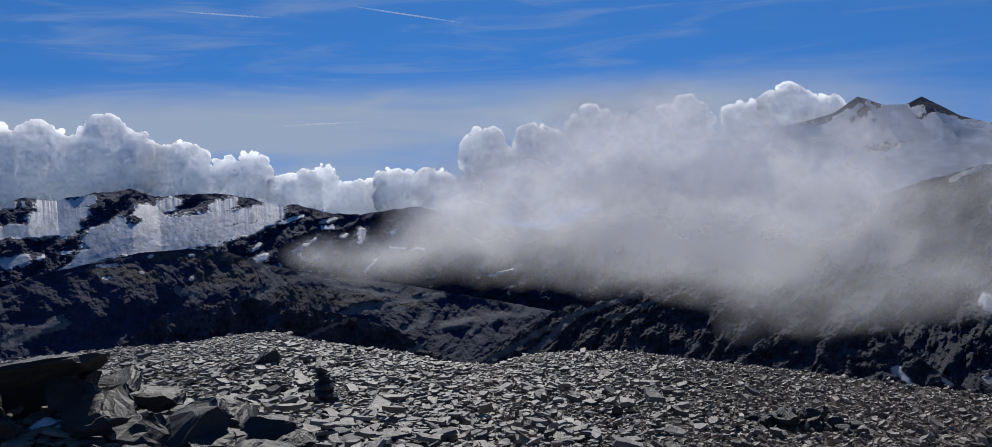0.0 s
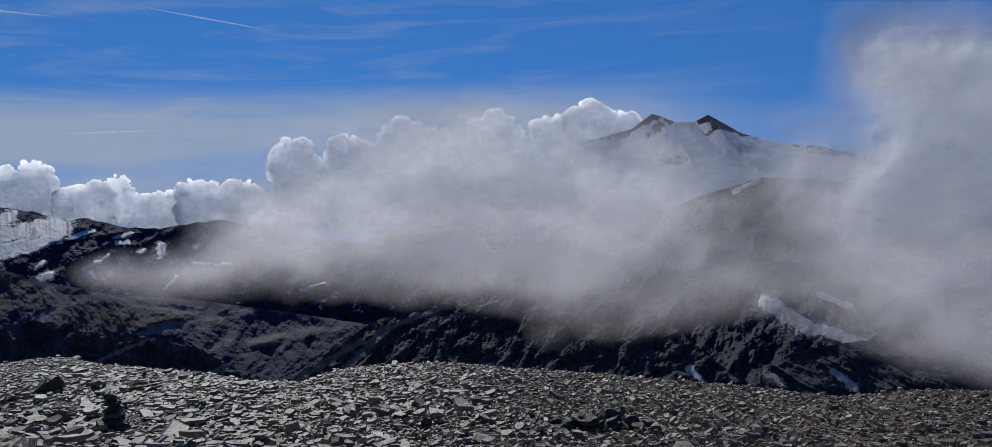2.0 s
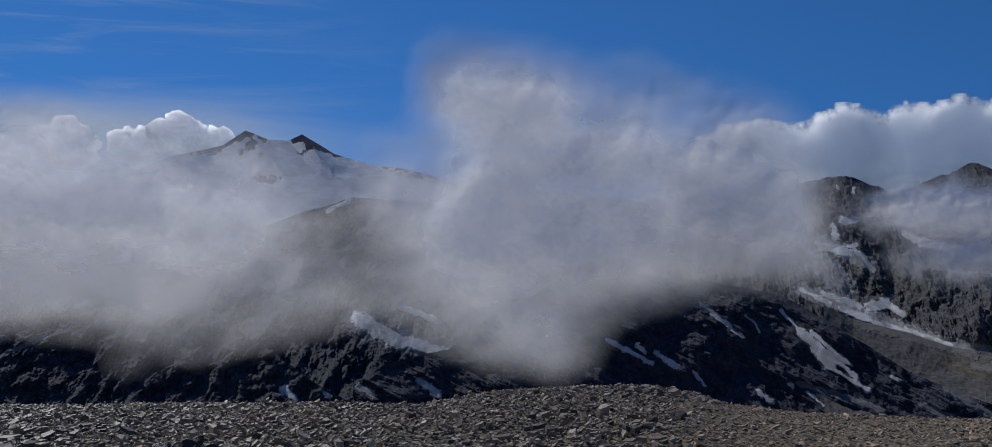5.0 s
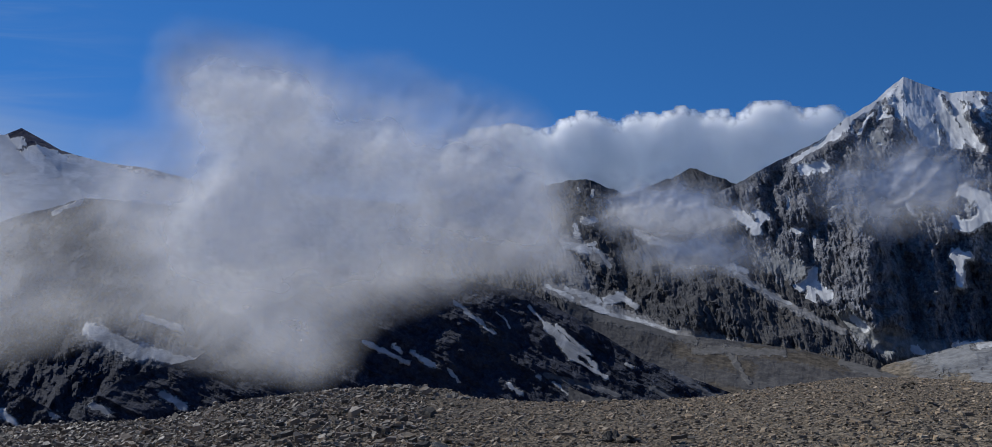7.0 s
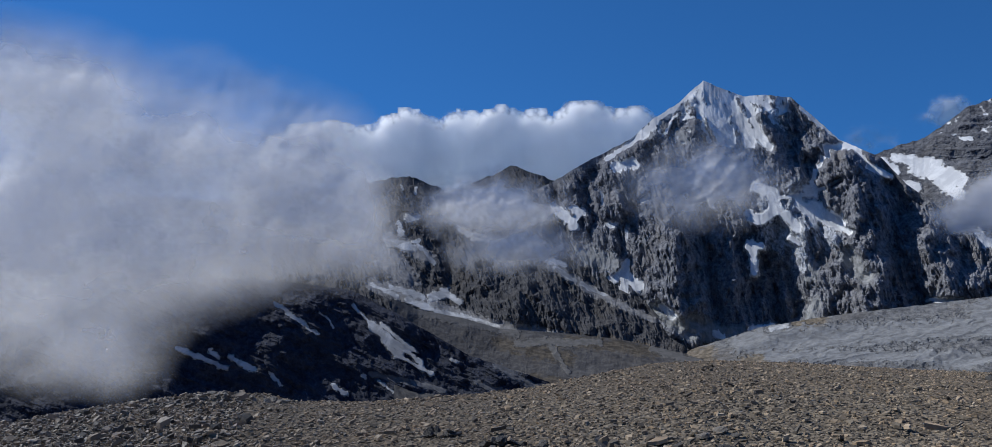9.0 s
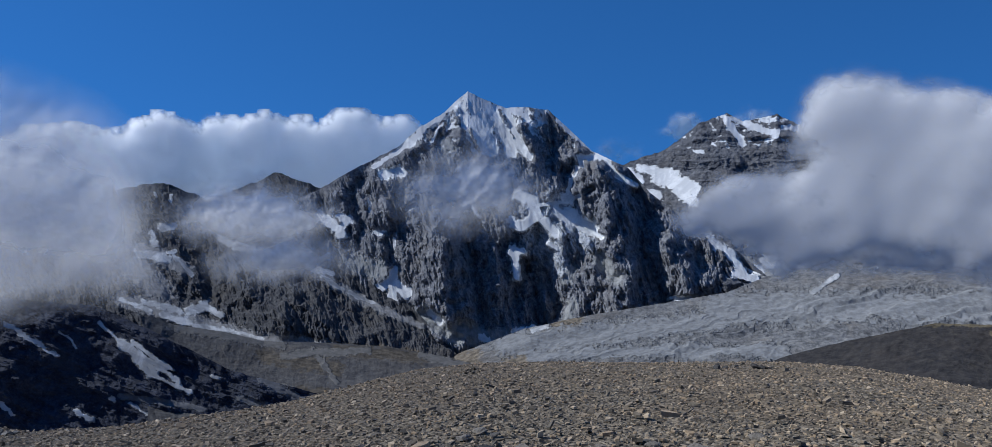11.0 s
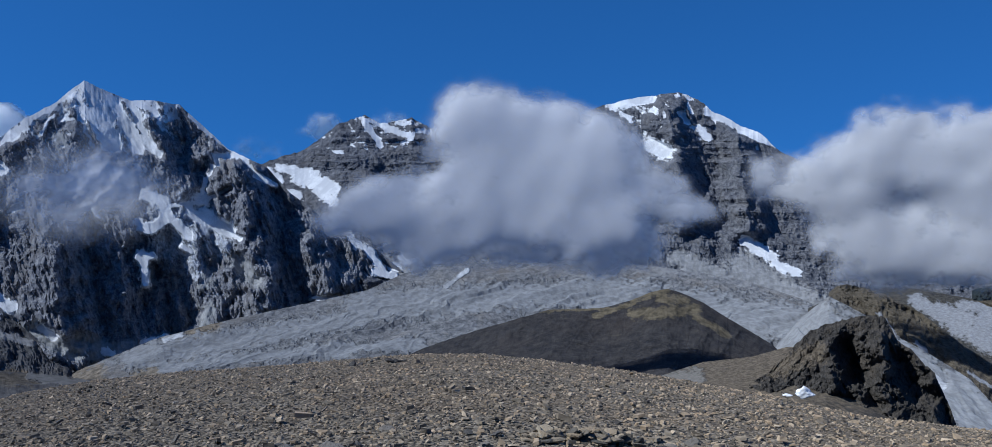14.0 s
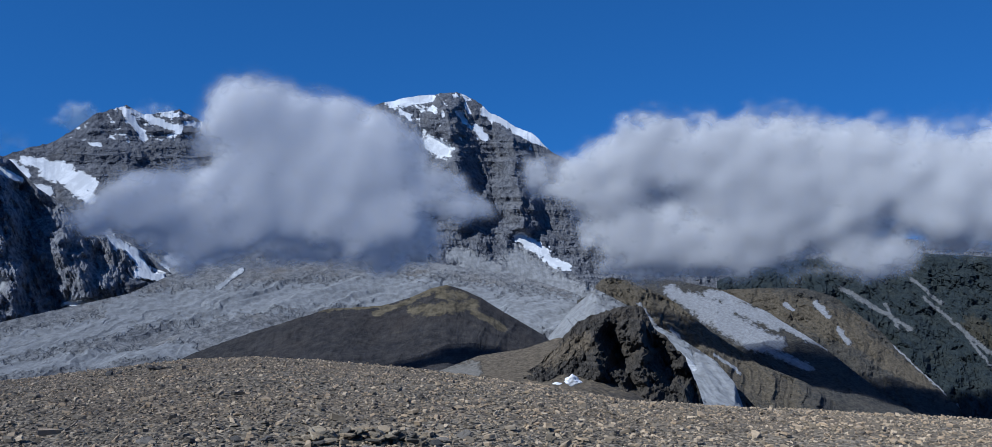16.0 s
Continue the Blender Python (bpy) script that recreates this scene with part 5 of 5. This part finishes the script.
# ---- rocks ----
def hull_rock(name, rng, flat, count=26, mat=STONE):
    """An angular broken rock, 1 m across: the hull of scattered points."""
    bm = bmesh.new()
    for _ in range(count):
        p = Vector(rng.normal(0, 1, 3)).normalized()
        k = max(abs(p.x), abs(p.y), abs(p.z)) ** -0.55
        bm.verts.new((0.5 * p.x * k, 0.36 * p.y * k, 0.5 * flat * p.z * k))
    hull = bmesh.ops.convex_hull(bm, input=bm.verts)
    junk = [v for v in bm.verts if not v.link_faces]
    bmesh.ops.delete(bm, geom=junk, context="VERTS")
    bmesh.ops.triangulate(bm, faces=bm.faces)
    for cuts, rough in ((1, 0.03), (1, 0.022)):
        bmesh.ops.subdivide_edges(bm, edges=bm.edges, cuts=cuts, use_grid_fill=True)
        for v in bm.verts:
            v.co += Vector((1, 1, 0.45)) * rough * noise.noise(v.co * 7 + Vector((count, 3 * flat, 0))) + Vector(rng.normal(0, rough * 0.25, 3))
    me = bpy.data.meshes.new(name)
    bm.to_mesh(me)
    bm.free()
    me.materials.append(mat)
    return me


rng = np.random.default_rng(8)
PLATES = [hull_rock("slate_plate", rng, f) for f in (0.16, 0.2, 0.24, 0.28, 0.22, 0.3)]
SLABS = [hull_rock("shaded_slab", rng, f, 30, HEAPED) for f in (0.14, 0.18, 0.22, 0.26, 0.34, 0.2, 0.45)]
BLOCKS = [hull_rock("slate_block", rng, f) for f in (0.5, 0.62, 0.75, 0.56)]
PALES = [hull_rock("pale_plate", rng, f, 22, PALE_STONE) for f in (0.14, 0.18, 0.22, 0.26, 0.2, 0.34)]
SHADED_BLOCKS = [hull_rock("shaded_block", rng, f, 24, HEAPED) for f in (0.5, 0.62, 0.75, 0.56)]


def spot(az, el):
    """Where the line of sight meets the dome."""
    r = np.linspace(3.0, 24.0, 2101)
    a = radians(az)
    x, y = -math.sin(a) * r, math.cos(a) * r
    above = EYE_Z + r * math.tan(radians(el)) - ground_z(x, y)
    i = int(np.argmax(above < 0))
    return Vector((float(x[i]), float(y[i]), float(ground_z(x[i:i + 1], y[i:i + 1])[0])))


def rest(x, y):
    return float(ground_z(np.array([x]), np.array([y]))[0])


# slabs of the heap: az, el of the middle, distance, width, tilt forward, tilt sideways
HEAP = [(28.6, -9.9, 6.4, 1.1, -17, -4), (30.3, -11.4, 6.0, 0.42, -20, 14), (24.6, -12.5, 6.0, 0.44, 24, -12), (21.9, -13.4, 5.7, 0.46, 34, 38), (20.0, -13.2, 5.8, 0.62, 22, -44), (17.8, -14.5, 5.6, 0.46, 14, 10),
        (15.2, -14.5, 5.8, 0.42, -8, 6), (13.8, -15.2, 5.6, 0.36, 8, -8), (23.8, -11.2, 6.7, 0.44, 18, -16), (17.3, -12.9, 6.4, 0.44, 20, 22), (21.6, -11.4, 6.9, 0.42, 4, 12), (15.4, -16.2, 5.2, 0.46, 10, -4),
        (26.0, -11.0, 6.3, 0.36, 40, 20), (22.6, -14.8, 5.4, 0.34, 12, 30), (30.2, -11.3, 6.7, 0.55, 10, 70), (25.4, -11.3, 6.7, 0.5, -6, -66), (27.6, -11.4, 6.9, 0.6, 60, 10)]
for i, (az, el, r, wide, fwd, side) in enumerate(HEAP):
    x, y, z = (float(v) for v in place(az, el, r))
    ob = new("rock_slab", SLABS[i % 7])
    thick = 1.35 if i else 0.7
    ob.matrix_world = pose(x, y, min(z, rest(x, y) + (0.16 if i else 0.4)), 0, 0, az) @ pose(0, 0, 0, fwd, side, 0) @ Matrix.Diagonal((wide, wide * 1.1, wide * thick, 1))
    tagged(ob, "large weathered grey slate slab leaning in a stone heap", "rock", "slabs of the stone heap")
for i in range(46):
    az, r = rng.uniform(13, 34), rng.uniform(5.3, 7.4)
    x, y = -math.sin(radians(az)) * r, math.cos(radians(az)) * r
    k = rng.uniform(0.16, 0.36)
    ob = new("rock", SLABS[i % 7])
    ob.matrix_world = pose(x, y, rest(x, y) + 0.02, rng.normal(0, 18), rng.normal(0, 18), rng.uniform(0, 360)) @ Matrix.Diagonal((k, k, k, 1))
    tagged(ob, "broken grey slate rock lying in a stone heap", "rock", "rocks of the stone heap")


def stone_pile(name, az, el, wide, high, count, label, size, lean=0.0, dark=False, flat=False):
    """A low heap of loose stones, each a part of it."""
    c = spot(az, el)
    top = tagged(new(name), label, "stone pile")
    top.location = c
    turn = radians(az)
    for i in range(count):
        u = rng.uniform(-1, 1)
        v = rng.normal(0, 0.33)
        lift = high * max(0.0, 1 - abs(u) ** 1.6) * rng.uniform(0, 1)
        dx, dy = u * wide / 2, v * wide * 0.22
        x, y = dx * math.cos(turn) - dy * math.sin(turn), dx * math.sin(turn) + dy * math.cos(turn)
        k = size * rng.uniform(0.6, 1.35)
        ob = new("stone", (SLABS[:6] + SHADED_BLOCKS)[i % 10] if dark else (PALES if flat else PLATES + BLOCKS)[i % (6 if flat else 10)])
        ob.parent = top
        z = rest(c.x + x, c.y + y) - c.z + lift
        ob.matrix_local = pose(x, y, z, rng.normal(lean, 22), rng.normal(0, 22), rng.uniform(0, 360)) @ Matrix.Diagonal((k, k, k, 1))
    return top


stone_pile("stone_pile", -18.4, -15.7, 0.95, 0.13, 60, "low dark ring of piled slate stones", 0.13, dark=True)
stone_pile("stone_pile", -111.0, -16.4, 0.95, 0.10, 110, "low heap of pale flat slate stones", 0.105, flat=True)
stone_pile("stone_pile", -62.6, -16.1, 0.34, 0.07, 16, "small heap of dark slate stones", 0.10, dark=True)
stone_pile("stone_pile", -66.6, -16.7, 0.30, 0.06, 14, "small heap of dark slate stones", 0.10, dark=True)
stone_pile("stone_pile", -97.3, -11.6, 0.8, 0.05, 12, "flat dark stones on the crest of the dome", 0.11, dark=True)
stone_pile("stone_pile", -48.6, -13.2, 1.6, 0.10, 40, "rough slate stones on the crest of the dome", 0.11)
# a knee-high cairn: flat stones on one another
c = spot(11.6, -13.6)
cairn = tagged(new("cairn"), "small upright cairn of flat stones coloured dark as backlit", "cairn")
cairn.location = c
z = 0.0
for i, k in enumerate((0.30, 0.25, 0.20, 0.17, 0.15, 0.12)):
    ob = new("stone", SHADED_BLOCKS[i % 4])
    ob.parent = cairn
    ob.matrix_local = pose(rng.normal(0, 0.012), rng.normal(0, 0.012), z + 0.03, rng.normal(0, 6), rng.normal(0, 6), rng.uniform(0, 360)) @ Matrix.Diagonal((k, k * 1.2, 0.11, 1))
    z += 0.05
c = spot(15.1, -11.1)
ob = new("boulder", SHADED_BLOCKS[2])
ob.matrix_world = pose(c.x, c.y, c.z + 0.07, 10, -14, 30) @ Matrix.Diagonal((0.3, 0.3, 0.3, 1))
tagged(ob, "angular boulder on the scree, coloured dark as backlit", "rock")

# ---- shoulder, outcrop and old snow beyond the dome ----
mountain("scree_shoulder",
         [(-108, -15.2, 40), (-113, -13.8, 40), (-116.1, -12.44, 40), (-118.6, -11.56, 40), (-121.6, -11.1, 40), (-123.7, -10.4, 40), (-126, -10.4, 40), (-129, -11.8, 40), (-134, -15, 40)],
         [(-108, -16.2, 24), (-134, -16.4, 24)], CRAG, "brown gravelly shoulder of the ridge", step=0.1, rows=70, rough=0.03, crag=0.12, cell=3.0, seed=61, back=4.0, floor=-24.0,
         turf=[(-114, -13, -127, -11.6, 3.0)], scree=[(-112, -14, -118, -12.6, 0.9)], category="ground", chisel=0.25)
mountain("rock_outcrop",
         [(-121.4, -12.9, 35), (-122.6, -12.0, 36), (-123.8, -10.7, 36), (-125.0, -9.35, 36), (-126.6, -8.7, 36), (-128.4, -8.25, 36), (-129.3, -8.4, 36), (-130.0, -9.6, 35.6), (-131.0, -10.5, 35.3), (-132.0, -11.4, 35), (-132.8, -13.2, 35), (-133.4, -15, 35)],
         [(-121.4, -13.0, 34.5), (-122.6, -13.0, 33.5), (-124.5, -13.7, 32.6), (-128, -14.7, 32), (-133.4, -15.2, 33)], CRAG, "dark jagged rock outcrop with shadowed hollows", step=0.045, rows=130, rough=0.26, crag=0.5, cell=1.1, seed=67, back=3.0, floor=-12.0, upright=1.2,
         bumps=[(-127.2, -10.3, -128.2, -11.6, 1.0, -1.9), (-127.6, -11.6, -128.9, -13.4, 0.7, -1.3), (-130.0, -10.8, -131.4, -12.6, 0.9, -1.3), (-126.0, -10.2, -126.6, -12.6, 0.6, 0.8), (-128.9, -9.4, -129.6, -11.4, 0.5, 0.9), (-129.3, -13, -129.8, -14, 0.7, 0.6), (-132.3, -12.6, -132.9, -14.4, 0.5, -0.6)],
         turf=[(-123, -11.8, -125.4, -10.6, 0.8)], category="rock", chisel=0.3, lump=1.4)


def snow_wedge(name, az, el, dist, wide, high, seed):
    """A wind-cut remnant of old snow."""
    m = bpy.data.materials.get("old_snow")
    if not m:
        m, n = material("old_snow")
        at = n.add("ShaderNodeTexCoord").outputs["Object"]
        col = n.mix(n.step(n.noise(at, 9.0, 5.0), 0.4, 0.7), (0.72, 0.73, 0.74), (0.86, 0.87, 0.89))
        bump = n.add("ShaderNodeBump", {"Height": n.noise(at, 14.0, 4.0), "Strength": 0.4, "Distance": 0.03})
        b = n.add("ShaderNodeBsdfPrincipled", {"Base Color": col, "Roughness": 0.6, "Normal": bump.outputs[0]})
        n.add("ShaderNodeOutputMaterial", {"Surface": b.outputs[0]})
    bm = bmesh.new()
    bmesh.ops.create_icosphere(bm, subdivisions=4, radius=0.5)
    for v in bm.verts:
        k = 1 + 0.22 * noise.noise(v.co * 3.1 + Vector((seed, 0, 0)))
        k += 0.2 * noise.noise(v.co * 6.5 + Vector((0, seed, 0)))
        v.co = Vector((v.co.x * wide * k, v.co.y * wide * 0.4 * k, max(v.co.z, -0.2) * high * k * max(0.12, 1.0 - 1.9 * abs(v.co.x + 0.1))))
    for f in bm.faces:
        f.smooth = True
    me = bpy.data.meshes.new(name)
    bm.to_mesh(me)
    bm.free()
    me.materials.append(m)
    ob = new(name, me)
    ob.matrix_world = pose(*(float(v) for v in place(az, el, dist)), 18, 0, az)
    return ob


tagged(snow_wedge("snow_patch", -124.75, -13.15, 29.6, 0.62, 0.62, 3), "small white remnant of old snow below the outcrop", "snow")
tagged(snow_wedge("snow_patch", -123.7, -13.3, 29.0, 0.3, 0.1, 5), "tiny white remnant of old snow", "snow")
tagged(snow_wedge("snow_patch", 27.2, -12.9, 6.15, 0.22, 0.10, 9), "grey old snow in the shade of the stone heap", "snow")

# ---- loose stones of the dome ----
rng = np.random.default_rng(5)
x, y = scatter(rng, 58000, 3.6, 19, -16, 38, 1.25)
# the large plates give way to small rubble
keep = np.degrees(np.arctan2(-x, y)) > -16 + 18 * rng.uniform(0, 1, len(x)) ** 0.7
x, y = x[keep], y[keep]
joined_stones("scree", x, y, rng.gamma(1.7, 0.030, len(x)) + 0.024, rng.uniform(0.05, 0.2, len(x)), 0.17, rng, "loose pale-edged slate plates", STONES, rng.uniform(0.2, 2.6, len(x)), 7)
x, y = scatter(rng, 52000, 3.6, 16, -50, 3, 1.25)
joined_stones("scree", x, y, rng.gamma(1.5, 0.018, len(x)) + 0.017, rng.uniform(0.12, 0.4, len(x)), 0.28, rng, "loose small slate rubble", MIDDLE, rng.uniform(0.2, 1.7, len(x)))
x, y = scatter(rng, 84000, 3.6, 17, -156, -46, 1.35)
joined_stones("scree", x, y, rng.gamma(1.25, 0.015, len(x)) + 0.013, rng.uniform(0.1, 0.34, len(x)), 0.26, rng, "fine grey-brown slate rubble", RUBBLE, rng.uniform(0.15, 1.5, len(x)))
x, y = scatter(rng, 9000, 0.7, 3.6, -180, 180)
joined_stones("scree", x, y, rng.gamma(1.3, 0.017, len(x)) + 0.014, rng.uniform(0.08, 0.28, len(x)), 0.2, rng, "fine grey-brown slate rubble", RUBBLE, rng.uniform(0.15, 1.2, len(x)))
px, py = scatter(rng, 300, 4.9, 6.8, -150, 33)
for i in range(300):
    k = rng.uniform(0.10, 0.24) * (1.25 if px[i] < 0 else 0.62 + 0.3 * (i % 5 == 0))
    ob = new("stone", PLATES[i % 6])
    ob.parent = ground
    ob.matrix_local = pose(px[i], py[i], rest(px[i], py[i]) + 0.02, rng.normal(0, 11), rng.normal(0, 11), rng.uniform(0, 360)) @ Matrix.Diagonal((k, k, k, 1))
